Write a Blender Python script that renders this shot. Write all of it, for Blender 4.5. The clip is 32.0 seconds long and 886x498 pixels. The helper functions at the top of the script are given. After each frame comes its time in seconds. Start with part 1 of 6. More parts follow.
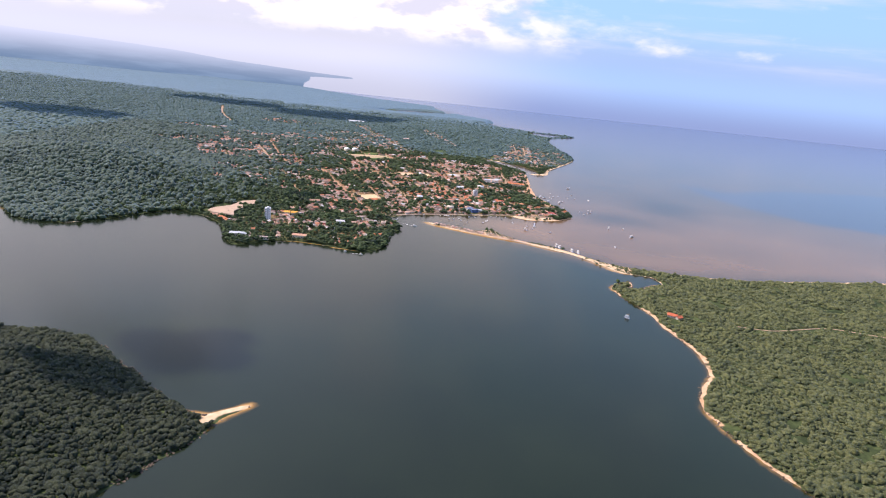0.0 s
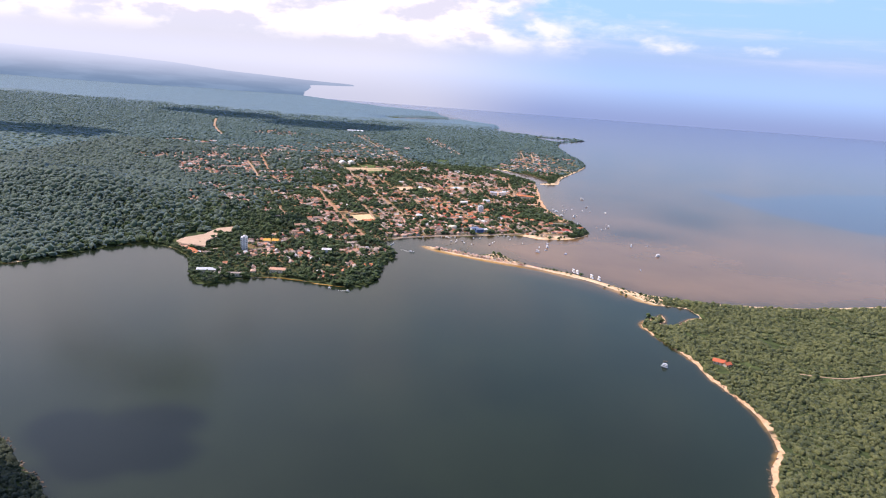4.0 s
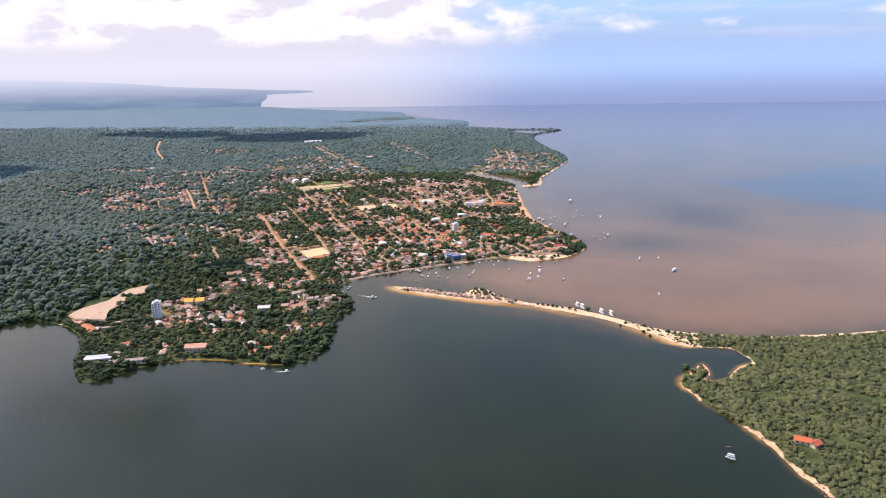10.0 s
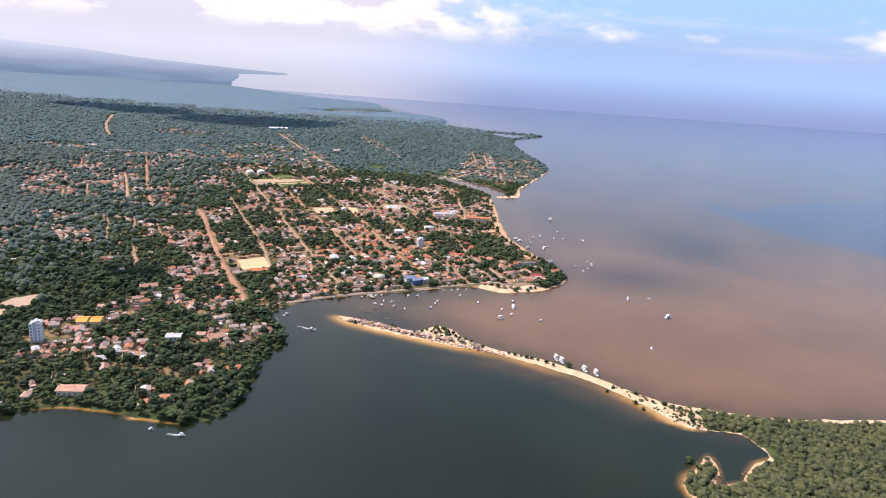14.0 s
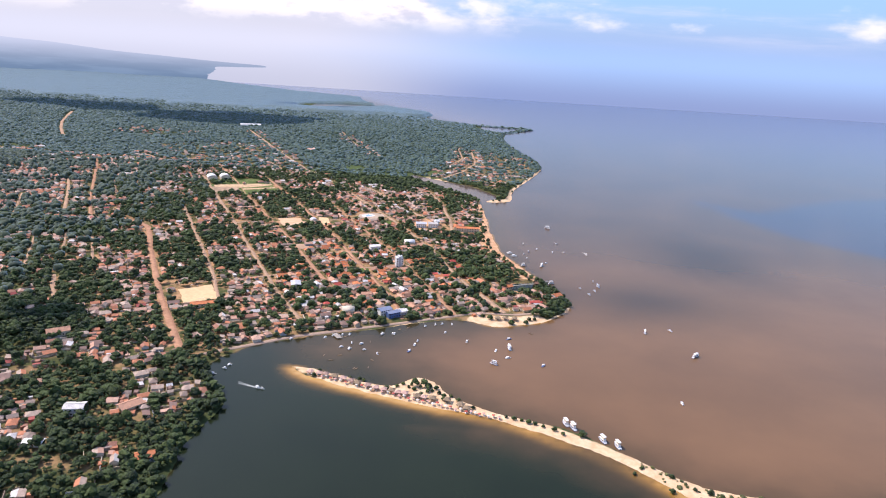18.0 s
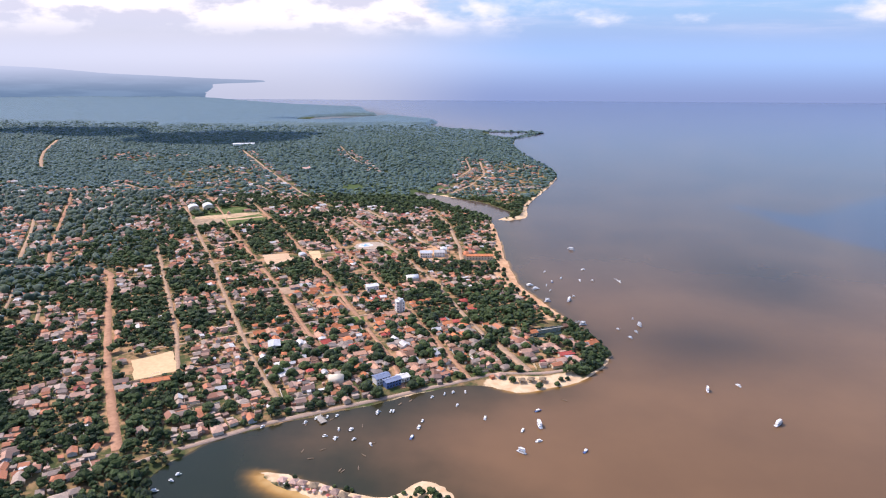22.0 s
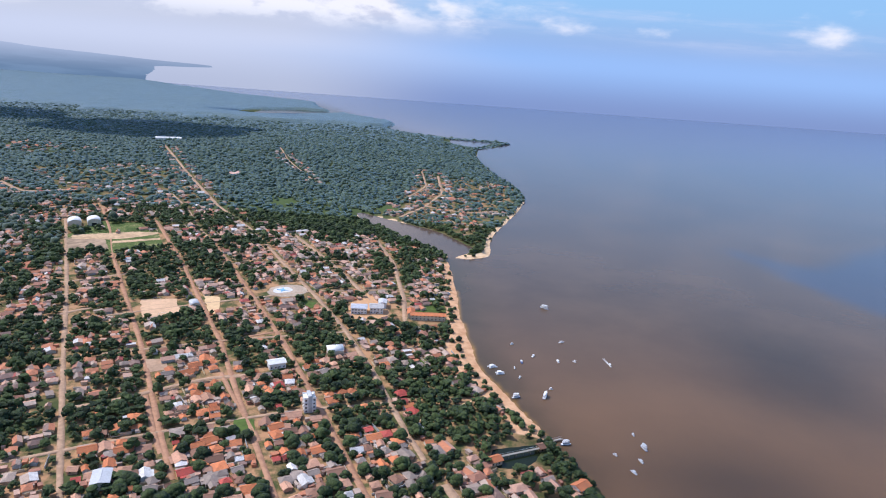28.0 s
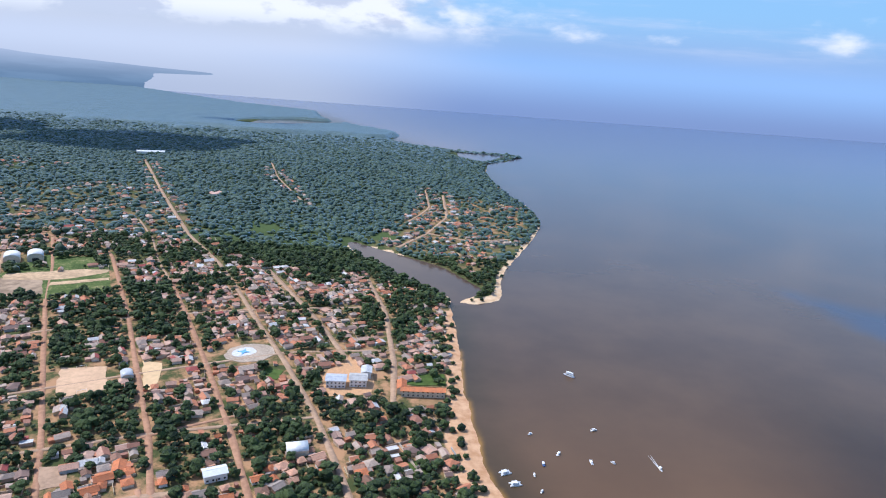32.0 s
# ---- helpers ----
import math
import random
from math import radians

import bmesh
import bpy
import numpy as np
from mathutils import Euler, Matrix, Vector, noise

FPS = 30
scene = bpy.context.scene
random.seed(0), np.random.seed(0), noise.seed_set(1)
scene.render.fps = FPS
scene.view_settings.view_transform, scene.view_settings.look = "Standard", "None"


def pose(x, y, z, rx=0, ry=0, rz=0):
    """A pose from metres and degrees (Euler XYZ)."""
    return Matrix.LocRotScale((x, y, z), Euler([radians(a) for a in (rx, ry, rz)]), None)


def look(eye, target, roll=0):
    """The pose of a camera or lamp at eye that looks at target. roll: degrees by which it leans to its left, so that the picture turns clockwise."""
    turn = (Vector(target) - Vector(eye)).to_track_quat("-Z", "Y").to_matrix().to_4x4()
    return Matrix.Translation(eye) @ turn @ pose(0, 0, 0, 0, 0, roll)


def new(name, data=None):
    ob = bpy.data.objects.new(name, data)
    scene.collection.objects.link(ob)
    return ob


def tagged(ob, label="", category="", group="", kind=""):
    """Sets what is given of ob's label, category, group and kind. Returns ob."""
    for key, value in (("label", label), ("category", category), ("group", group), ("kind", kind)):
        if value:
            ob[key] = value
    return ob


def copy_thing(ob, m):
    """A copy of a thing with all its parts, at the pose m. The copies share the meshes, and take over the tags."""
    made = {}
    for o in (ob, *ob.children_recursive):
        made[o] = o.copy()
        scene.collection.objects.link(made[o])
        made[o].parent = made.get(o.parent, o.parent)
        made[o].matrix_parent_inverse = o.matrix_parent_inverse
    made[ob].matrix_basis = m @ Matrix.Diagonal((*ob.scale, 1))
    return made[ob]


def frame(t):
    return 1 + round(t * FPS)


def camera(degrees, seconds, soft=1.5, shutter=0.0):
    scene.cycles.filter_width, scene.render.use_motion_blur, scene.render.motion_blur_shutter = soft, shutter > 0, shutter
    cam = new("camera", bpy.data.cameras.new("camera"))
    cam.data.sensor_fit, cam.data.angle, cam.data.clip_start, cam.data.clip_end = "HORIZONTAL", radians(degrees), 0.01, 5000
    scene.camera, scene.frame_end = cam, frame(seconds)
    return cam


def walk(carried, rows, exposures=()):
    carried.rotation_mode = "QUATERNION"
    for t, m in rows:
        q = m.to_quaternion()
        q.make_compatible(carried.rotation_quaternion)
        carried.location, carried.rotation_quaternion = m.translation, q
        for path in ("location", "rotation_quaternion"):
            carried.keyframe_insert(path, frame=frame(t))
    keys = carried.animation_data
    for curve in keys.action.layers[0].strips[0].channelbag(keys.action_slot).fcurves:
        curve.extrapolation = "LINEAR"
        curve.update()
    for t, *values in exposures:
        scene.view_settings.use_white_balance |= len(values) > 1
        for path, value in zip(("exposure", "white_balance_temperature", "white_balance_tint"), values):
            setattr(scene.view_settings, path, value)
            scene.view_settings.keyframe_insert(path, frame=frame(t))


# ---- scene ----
cam = camera(67.2, 32.0, soft=1.1)
PATH = [
    (0, (9.436, 2.43, 284.054), (9.238, 4.345, 283.512), 5.7),
    (0.5, (8.693, 20.078, 283.981), (8.494, 21.993, 283.44), 5.5),
    (1, (7.77, 37.61, 283.869), (7.565, 39.525, 283.33), 5.0),
    (1.5, (6.887, 55.036, 283.7), (6.674, 56.952, 283.164), 4.8),
    (2, (6.21, 72.593, 283.599), (5.99, 74.509, 283.068), 4.5),
    (2.5, (5.874, 90.492, 283.571), (5.649, 92.408, 283.041), 4.3),
    (3, (5.607, 108.701, 283.629), (5.379, 110.616, 283.099), 4.2),
    (3.5, (5.312, 127.152, 283.703), (5.082, 129.066, 283.17), 4.0),
    (5.5, (3.03, 200.311, 283.453), (2.802, 202.225, 282.92), 3.9),
    (6, (2.476, 218.518, 283.42), (2.24, 220.429, 282.879), 3.6),
    (6.5, (1.899, 236.678, 283.405), (1.642, 238.584, 282.855), 2.1),
    (7, (1.173, 254.552, 283.345), (0.906, 256.456, 282.793), 1.5),
    (7.5, (0.464, 272.052, 283.232), (0.199, 273.956, 282.681), 1.2),
    (8, (-0.228, 289.306, 283.025), (-0.48, 291.211, 282.47), 0.3),
    (8.5, (-0.877, 306.531, 282.711), (-1.103, 308.437, 282.149), -0.3),
    (9, (-1.573, 323.929, 282.304), (-1.78, 325.838, 281.745), -1.3),
    (9.5, (-2.398, 341.718, 281.844), (-2.587, 343.631, 281.292), -1.4),
    (10, (-3.372, 359.816, 281.403), (-3.547, 361.733, 280.859), -1.0),
    (10.5, (-4.177, 377.849, 280.988), (-4.343, 379.767, 280.446), -0.6),
    (11, (-4.816, 395.658, 280.642), (-4.967, 397.575, 280.092), 0.1),
    (11.5, (-5.103, 413.237, 280.37), (-5.239, 415.155, 279.82), 0.2),
    (12, (-5.116, 430.669, 280.065), (-5.239, 432.587, 279.51), -0.1),
    (12.5, (-5.083, 448.502, 279.786), (-5.192, 450.422, 279.235), 0.3),
    (13, (-5.089, 466.489, 279.531), (-5.188, 468.41, 278.983), 1.3),
    (13.5, (-5.153, 484.491, 279.301), (-5.244, 486.412, 278.752), 2.9),
    (14, (-5.056, 502.403, 279.031), (-5.141, 504.323, 278.474), 3.9),
    (14.5, (-4.952, 520.1, 278.686), (-5.035, 522.016, 278.12), 3.7),
    (16.5, (-5.518, 592.362, 275.947), (-5.592, 594.276, 275.372), 1.8),
    (17, (-5.52, 610.774, 275.561), (-5.589, 612.688, 274.985), 1.8),
    (17.5, (-5.551, 628.89, 275.228), (-5.609, 630.804, 274.652), 2.6),
    (18, (-5.6, 646.688, 274.879), (-5.649, 648.602, 274.301), 3.5),
    (18.5, (-5.613, 664.548, 274.576), (-5.657, 666.46, 273.993), 4.0),
    (19, (-5.581, 682.387, 274.355), (-5.627, 684.3, 273.774), 4.2),
    (19.5, (-5.405, 699.892, 274.086), (-5.455, 701.805, 273.507), 4.2),
    (20, (-5.04, 717.066, 273.664), (-5.101, 718.978, 273.083), 3.4),
    (20.5, (-4.571, 734.405, 273.233), (-4.645, 736.318, 272.655), 2.0),
    (21, (-4.27, 752.372, 272.952), (-4.357, 754.286, 272.38), 1.3),
    (21.5, (-3.835, 770.579, 272.78), (-3.933, 772.494, 272.212), 0.5),
    (22, (-3.314, 788.786, 272.649), (-3.405, 790.702, 272.08), 0.2),
    (22.5, (-2.61, 807.059, 272.602), (-2.688, 808.973, 272.028), -0.2),
    (23, (-1.868, 825.525, 272.636), (-1.921, 827.439, 272.06), 0.6),
    (23.5, (-1.046, 843.935, 272.577), (-1.082, 845.851, 272.005), 1.6),
    (24, (-0.308, 862.342, 272.52), (-0.33, 864.259, 271.948), 2.1),
    (24.5, (0.193, 880.654, 272.453), (0.184, 882.569, 271.877), 2.5),
    (26.5, (0.779, 952.386, 271.975), (0.757, 954.301, 271.398), 1.9),
    (27, (0.697, 970.589, 272.001), (0.717, 972.504, 271.426), 3.3),
    (27.5, (0.872, 988.918, 271.977), (0.918, 990.834, 271.403), 4.3),
    (28, (1.57, 1007.239, 271.861), (1.611, 1009.157, 271.292), 4.2),
    (28.5, (2.637, 1025.631, 271.621), (2.666, 1027.55, 271.057), 4.9),
    (29, (3.84, 1044.323, 271.27), (3.86, 1046.242, 270.708), 5.4),
    (29.5, (4.879, 1063.428, 270.964), (4.896, 1065.346, 270.399), 5.5),
    (30, (5.751, 1082.852, 270.748), (5.767, 1084.771, 270.183), 5.3),
    (30.5, (6.694, 1102.32, 270.572), (6.714, 1104.239, 270.01), 5.3),
    (31, (7.679, 1121.681, 270.453), (7.7, 1123.601, 269.891), 4.8),
    (31.5, (8.751, 1141.043, 270.369), (8.769, 1142.964, 269.813), 4.3),
    (32, (9.757, 1160.43, 270.318), (9.769, 1162.352, 269.767), 4.2),
]
walk(cam, [(t, look(eye, target, roll)) for t, eye, target, roll in PATH],
     [(0, 0.20, 6450, 21), (10, 0.18, 6700, 20), (22, 0.06, 6300, 20), (24.5, -0.05, 6200, 19), (27, -0.15, 6000, 18), (29, -0.11, 5750, 11), (32, -0.09, 5650, 10)])

# ---- sun, sky and exposure ----
scene.view_settings.exposure = 0.0
SUN_AZ, SUN_EL = 292.0, 52.0      # compass degrees from +y towards +x, and height
sun_dir = Vector((math.sin(radians(SUN_AZ)) * math.cos(radians(SUN_EL)), math.cos(radians(SUN_AZ)) * math.cos(radians(SUN_EL)), math.sin(radians(SUN_EL))))
sun = new("sun", bpy.data.lights.new("sun", "SUN"))
sun.data.energy, sun.data.angle, sun.data.color = 4.9, radians(0.6), (1.0, 0.91, 0.79)
sun.matrix_world = look(sun_dir * 900, (0, 0, 0))


class Tree:
    """A small builder for node trees."""
    def __init__(self, tree):
        self.t = tree
        tree.nodes.clear()

    def n(self, kind, **values):
        node = self.t.nodes.new(kind)
        for key, value in values.items():
            if key == "op":
                node.operation = value
            elif key == "blend":
                node.blend_type = value
        return node

    def link(self, a, b):
        self.t.links.new(a, b)

    def put(self, socket, value):
        if isinstance(value, bpy.types.NodeSocket):
            self.t.links.new(value, socket)
        else:
            socket.default_value = value

    def math(self, op, a, b=0.0, c=0.0, clamp=False):
        node = self.n("ShaderNodeMath", op=op)
        node.use_clamp = clamp
        for i, v in enumerate((a, b, c)):
            self.put(node.inputs[i], v)
        return node.outputs[0]

    def mix(self, f, a, b, blend="MIX"):
        node = self.n("ShaderNodeMix", blend=blend)
        node.data_type = "RGBA"
        self.put(node.inputs[0], f)
        self.put(node.inputs[6], (*a, 1) if isinstance(a, tuple) and len(a) == 3 else a)
        self.put(node.inputs[7], (*b, 1) if isinstance(b, tuple) and len(b) == 3 else b)
        return node.outputs[2]

    def noise(self, vec, scale, detail=4.0, rough=0.55):
        node = self.n("ShaderNodeTexNoise")
        if vec is not None:
            self.link(vec, node.inputs["Vector"])
        node.inputs["Scale"].default_value, node.inputs["Detail"].default_value, node.inputs["Roughness"].default_value = scale, detail, rough
        return node.outputs["Fac"]

    def step(self, v, lo, hi, to=(0.0, 1.0)):
        node = self.n("ShaderNodeMapRange")
        node.interpolation_type = "SMOOTHSTEP"
        self.put(node.inputs[0], v)
        for i, x in enumerate((lo, hi, *to)):
            self.put(node.inputs[i + 1], x)
        return node.outputs[0]

    def ramp(self, f, stops, constant=False):
        node = self.n("ShaderNodeValToRGB")
        r = node.color_ramp
        r.interpolation = "CONSTANT" if constant else "LINEAR"
        while len(r.elements) < len(stops):
            r.elements.new(0.5)
        for e, (p, col) in zip(r.elements, stops):
            e.position, e.color = p, (*col, 1)
        self.put(node.inputs[0], f)
        return node.outputs[0]

    def scaled(self, vec, s):
        node = self.n("ShaderNodeMapping")
        self.link(vec, node.inputs[0])
        node.inputs["Scale"].default_value = s
        return node.outputs[0]


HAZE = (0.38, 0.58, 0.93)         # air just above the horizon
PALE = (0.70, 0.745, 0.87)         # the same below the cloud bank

world = bpy.data.worlds.new("world")
scene.world = world
world.use_nodes = True
w = Tree(world.node_tree)
sky = w.n("ShaderNodeTexSky")
sky.sky_type, sky.sun_disc = "NISHITA", False
sky.sun_elevation, sky.sun_rotation, sky.altitude, sky.air_density, sky.dust_density = radians(SUN_EL), radians(SUN_AZ), 0, 1.0, 1.5
direction = w.n("ShaderNodeTexCoord").outputs["Generated"]
split = w.n("ShaderNodeSeparateXYZ")
w.link(direction, split.inputs[0])
dx, dy, dz = split.outputs
sky_col = w.mix(1.0, sky.outputs[0], (0.105, 0.105, 0.115), "MULTIPLY")
# blue upper air, pale towards the horizon
haze = w.mix(w.step(dx, 0.12, -0.25), HAZE, PALE)
upper = w.mix(w.step(dz, 0.015, 0.085), haze, (0.36, 0.66, 1.0))
upper = w.mix(w.step(dz, 0.25, 0.70), upper, (0.13, 0.27, 0.60))
air = w.mix(0.8, sky_col, upper)
# a bank of cumulus to the left, thin streaks elsewhere
bank = w.math("MULTIPLY", w.step(dx, 0.16, -0.16), w.math("MULTIPLY", w.step(dz, 0.008, 0.045), w.step(dz, 0.46, 0.22)))


def puffs(shift):
    node = w.n("ShaderNodeVectorMath", op="ADD")
    w.link(direction, node.inputs[0])
    node.inputs[1].default_value = shift
    return w.noise(w.scaled(node.outputs[0], (1.0, 1.0, 2.3)), 8.5, 8.0, 0.54)


body = puffs((0.31, 0.0, 0.1))
above = puffs((0.29, 0.0, 0.118))
cover = w.step(w.math("ADD", body, w.math("MULTIPLY", bank, w.step(dx, -0.05, -0.5, (0.38, 0.55)))), 0.54, 0.80)
streak = w.math("MULTIPLY", w.step(w.noise(w.scaled(direction, (1.0, 1.0, 9.0)), 4.0, 5.0, 0.6), 0.45, 0.75), w.step(dz, 0.0, 0.05))
lit_side = w.step(w.math("ADD", w.math("SUBTRACT", body, above), w.math("MULTIPLY", w.math("SUBTRACT", w.noise(w.scaled(direction, (1.0, 1.0, 3.0)), 5.0, 3.0), 0.5), 0.22)), -0.08, 0.06)
cloud_col = w.mix(lit_side, (0.70, 0.72, 0.82), (1.05, 1.02, 1.02))
with_streak = w.mix(w.math("MULTIPLY", streak, 0.5), air, (0.78, 0.80, 0.93))
with_cloud = w.mix(w.math("MULTIPLY", cover, w.math("MULTIPLY", w.step(dz, 0.006, 0.05), w.step(dz, 0.62, 0.35))), with_streak, cloud_col)
final = w.mix(w.step(dz, 0.035, -0.004), with_cloud, haze)
# brighter air round the sun
toward = w.n("ShaderNodeVectorMath", op="DOT_PRODUCT")
w.link(direction, toward.inputs[0])
toward.inputs[1].default_value = (math.sin(radians(SUN_AZ)) * math.cos(radians(SUN_EL)), math.cos(radians(SUN_AZ)) * math.cos(radians(SUN_EL)), math.sin(radians(SUN_EL)))
final = w.mix(w.step(toward.outputs["Value"], 0.50, 1.0), final, (0.50, 0.53, 0.62), "ADD")
back = w.n("ShaderNodeBackground")
w.link(final, back.inputs[0])
back.inputs[1].default_value = 1.0
out = w.n("ShaderNodeOutputWorld")
w.link(back.outputs[0], out.inputs[0])


# ---- materials ----
def material(name, rough=0.8, spec=0.3):
    m = bpy.data.materials.new(name)
    m.use_nodes = True
    t = Tree(m.node_tree)
    b = t.n("ShaderNodeBsdfPrincipled")
    o = t.n("ShaderNodeOutputMaterial")
    t.link(b.outputs[0], o.inputs[0])
    b.inputs["Roughness"].default_value = rough
    b.inputs["Specular IOR Level"].default_value = spec
    return m, t, b


def bump(t, b, height, strength, distance):
    node = t.n("ShaderNodeBump")
    node.inputs["Strength"].default_value, node.inputs["Distance"].default_value = strength, distance
    t.link(height, node.inputs["Height"])
    t.link(node.outputs[0], b.inputs["Normal"])


def place(t):
    return t.n("ShaderNodeNewGeometry").outputs["Position"]


def plain(name, color, rough=0.7, spec=0.3, grain=3.0, vary=0.25, metal=0.0):
    """A painted, plastered or wooden surface with two scales of wear."""
    m, t, b = material(name, rough, spec)
    p = place(t)
    f = t.math("ADD", t.math("MULTIPLY", t.noise(p, grain, 5), 0.6), t.math("MULTIPLY", t.noise(p, grain * 0.13, 3), 0.4))
    dark = tuple(c * (1 - vary) for c in color)
    t.link(t.mix(t.step(f, 0.35, 0.65), dark, color), b.inputs["Base Color"])
    b.inputs["Metallic"].default_value = metal
    return m


def varied(name, stops, rough=0.75, island=True, grain=2.0, spec=0.25, ribs=0.0):
    """Colours picked piece by piece, with streaks and stains."""
    m, t, b = material(name, rough, spec)
    pick = t.n("ShaderNodeNewGeometry").outputs["Random Per Island"] if island else t.n("ShaderNodeObjectInfo").outputs["Random"]
    col = t.ramp(pick, stops, True)
    p = place(t)
    wear = t.math("ADD", t.math("MULTIPLY", t.noise(p, grain, 5), 0.55), t.math("MULTIPLY", t.noise(p, grain * 0.2, 3), 0.45))
    t.link(t.mix(t.step(wear, 0.3, 0.7), t.mix(0.45, col, (0.10, 0.075, 0.06)), col), b.inputs["Base Color"])
    return m


def leaves(name, dark, light, rough=0.75, grain=0.5, island=True, haze_sheen=0.06, fuzz=0.38, relief=0.9, depth=0.9):
    m, t, b = material(name, rough, 0.22)
    pick = t.n("ShaderNodeNewGeometry").outputs["Random Per Island"] if island else t.n("ShaderNodeObjectInfo").outputs["Random"]
    p = place(t)
    f = t.math("ADD", t.math("ADD", t.math("MULTIPLY", pick, 0.4), t.math("MULTIPLY", t.step(t.noise(p, 0.09, 2), 0.3, 0.7), 0.3)), t.math("MULTIPLY", t.step(t.noise(p, grain, 5, 0.75), 0.3, 0.7), 0.42))
    col = t.mix(t.step(f, 0.2, 0.85), dark, light)
    t.link(t.mix(t.step(t.noise(p, 0.012, 3), 0.4, 0.7), col, t.mix(0.4, col, light)), b.inputs["Base Color"])
    bump(t, b, t.noise(p, grain * 2.2, 3, 0.8), relief, depth)
    # blue sheen stands in for the haze over the farther trees
    b.inputs["Sheen Weight"].default_value, b.inputs["Sheen Roughness"].default_value = haze_sheen, fuzz
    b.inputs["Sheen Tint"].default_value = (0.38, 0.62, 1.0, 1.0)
    return m


ROOFS = [(0.0, (0.54, 0.21, 0.11)), (0.20, (0.36, 0.165, 0.11)), (0.33, (0.56, 0.33, 0.24)), (0.47, (0.24, 0.155, 0.13)),
         (0.60, (0.32, 0.25, 0.21)), (0.70, (0.48, 0.37, 0.30)), (0.84, (0.58, 0.37, 0.28)), (0.92, (0.64, 0.63, 0.62)), (0.98, (0.38, 0.085, 0.075))]
WALLS = [(0.0, (0.64, 0.50, 0.38)), (0.3, (0.72, 0.65, 0.56)), (0.55, (0.55, 0.40, 0.31)), (0.75, (0.70, 0.57, 0.38)), (0.9, (0.45, 0.48, 0.5))]
ROOF_STUFF, ROOF_THING = varied("roof_tiles_far", ROOFS), varied("roof_tiles", ROOFS, island=False)
WALL_STUFF, WALL_THING = varied("plaster_far", WALLS, 0.85), varied("plaster", WALLS, 0.85, island=False)
LEAF_TOWN = leaves("mango_leaves", (0.010, 0.022, 0.009), (0.076, 0.110, 0.032), grain=0.8, depth=1.4)
LEAF_TREE = leaves("garden_tree_leaves", (0.010, 0.022, 0.009), (0.076, 0.110, 0.032), grain=0.9, depth=1.2, island=False)
LEAF_BUSH = leaves("savanna_leaves", (0.052, 0.068, 0.023), (0.176, 0.184, 0.064), grain=0.55, relief=1.0, depth=2.2)
LEAF_HILL = leaves("hill_forest_leaves", (0.014, 0.023, 0.010), (0.062, 0.072, 0.029), grain=0.6, relief=1.0, depth=2.0)
# far forest: distance haze put into pale bluish leaves and a strong blue sheen
LEAF_FAR_HAZED = leaves("far_forest_leaves_hazed", (0.066, 0.104, 0.092), (0.096, 0.140, 0.118), grain=0.05, haze_sheen=0.42, fuzz=0.5, relief=0.5, depth=6.0)
# woods and ridge: blue sheen again imitates haze, weaker on the ridge
LEAF_WOODS = leaves("woods_leaves_hazed", (0.026, 0.052, 0.032), (0.072, 0.108, 0.058), grain=0.4, haze_sheen=0.42, fuzz=0.45, relief=0.4)
LEAF_MID = leaves("ridge_leaves_hazed", (0.024, 0.041, 0.026), (0.076, 0.104, 0.056), grain=0.4, haze_sheen=0.25, fuzz=0.45, relief=0.4)
BARK = plain("bark", (0.16, 0.12, 0.09), 0.9)
DIRT_ROAD = plain("earth_road", (0.46, 0.31, 0.21), 0.95, 0.1, 0.35, 0.3)
RED_ROAD = plain("red_earth_road", (0.46, 0.26, 0.165), 0.95, 0.1, 0.3, 0.3)
PALE_SAND = plain("pale_sand", (0.70, 0.49, 0.28), 0.95, 0.1, 0.3, 0.18)
PAVING = plain("paving", (0.40, 0.29, 0.225), 0.9, 0.15, 0.6, 0.25)
WHITE = plain("white_paint", (0.80, 0.80, 0.80), 0.5, 0.4, 1.5, 0.12)
GREY_METAL = plain("grey_sheet_metal", (0.50, 0.52, 0.55), 0.45, 0.5, 0.8, 0.2)
DARK = plain("dark_glass", (0.03, 0.035, 0.045), 0.25, 0.5, 1.0, 0.2)
BLUE = plain("blue_paint", (0.09, 0.16, 0.36), 0.5, 0.4, 1.0, 0.25)
ORANGE = plain("yellow_orange_roof", (0.72, 0.36, 0.05), 0.7, 0.3, 0.8, 0.22)
THATCH = plain("palm_thatch", (0.33, 0.25, 0.17), 0.95, 0.1, 2.0, 0.4)
WOOD = plain("weathered_wood", (0.25, 0.18, 0.12), 0.85, 0.2, 2.0, 0.35)
CREAM = plain("cream_plaster", (0.66, 0.58, 0.46), 0.85, 0.2, 0.8, 0.2)
GRASS = plain("lawn", (0.10, 0.15, 0.04), 0.95, 0.1, 0.25, 0.4)


# ---- the plan: shores, roads and zones (metres) ----
MAINLAND = [(-6500, 900), (-2500, 1050), (-1100, 1060), (-880, 1010), (-807, 950), (-748, 898), (-701, 876), (-648, 888), (-605, 945), (-565, 1020),
            (-518, 1030), (-470, 1004), (-440, 965), (-407, 910), (-382, 890), (-350, 922), (-317, 943), (-274, 943), (-222, 935), (-190, 948),
            (-181, 990), (-187, 1050), (-180, 1104), (-194, 1126), (-214, 1155), (-212, 1172), (-195, 1200), (-156, 1228), (-110, 1250), (-70, 1270),
            (-40, 1287), (-12, 1300), (8, 1300), (36, 1290), (60, 1298), (98, 1320), (128, 1365), (118, 1407), (100, 1446), (90, 1470), (77, 1501)]
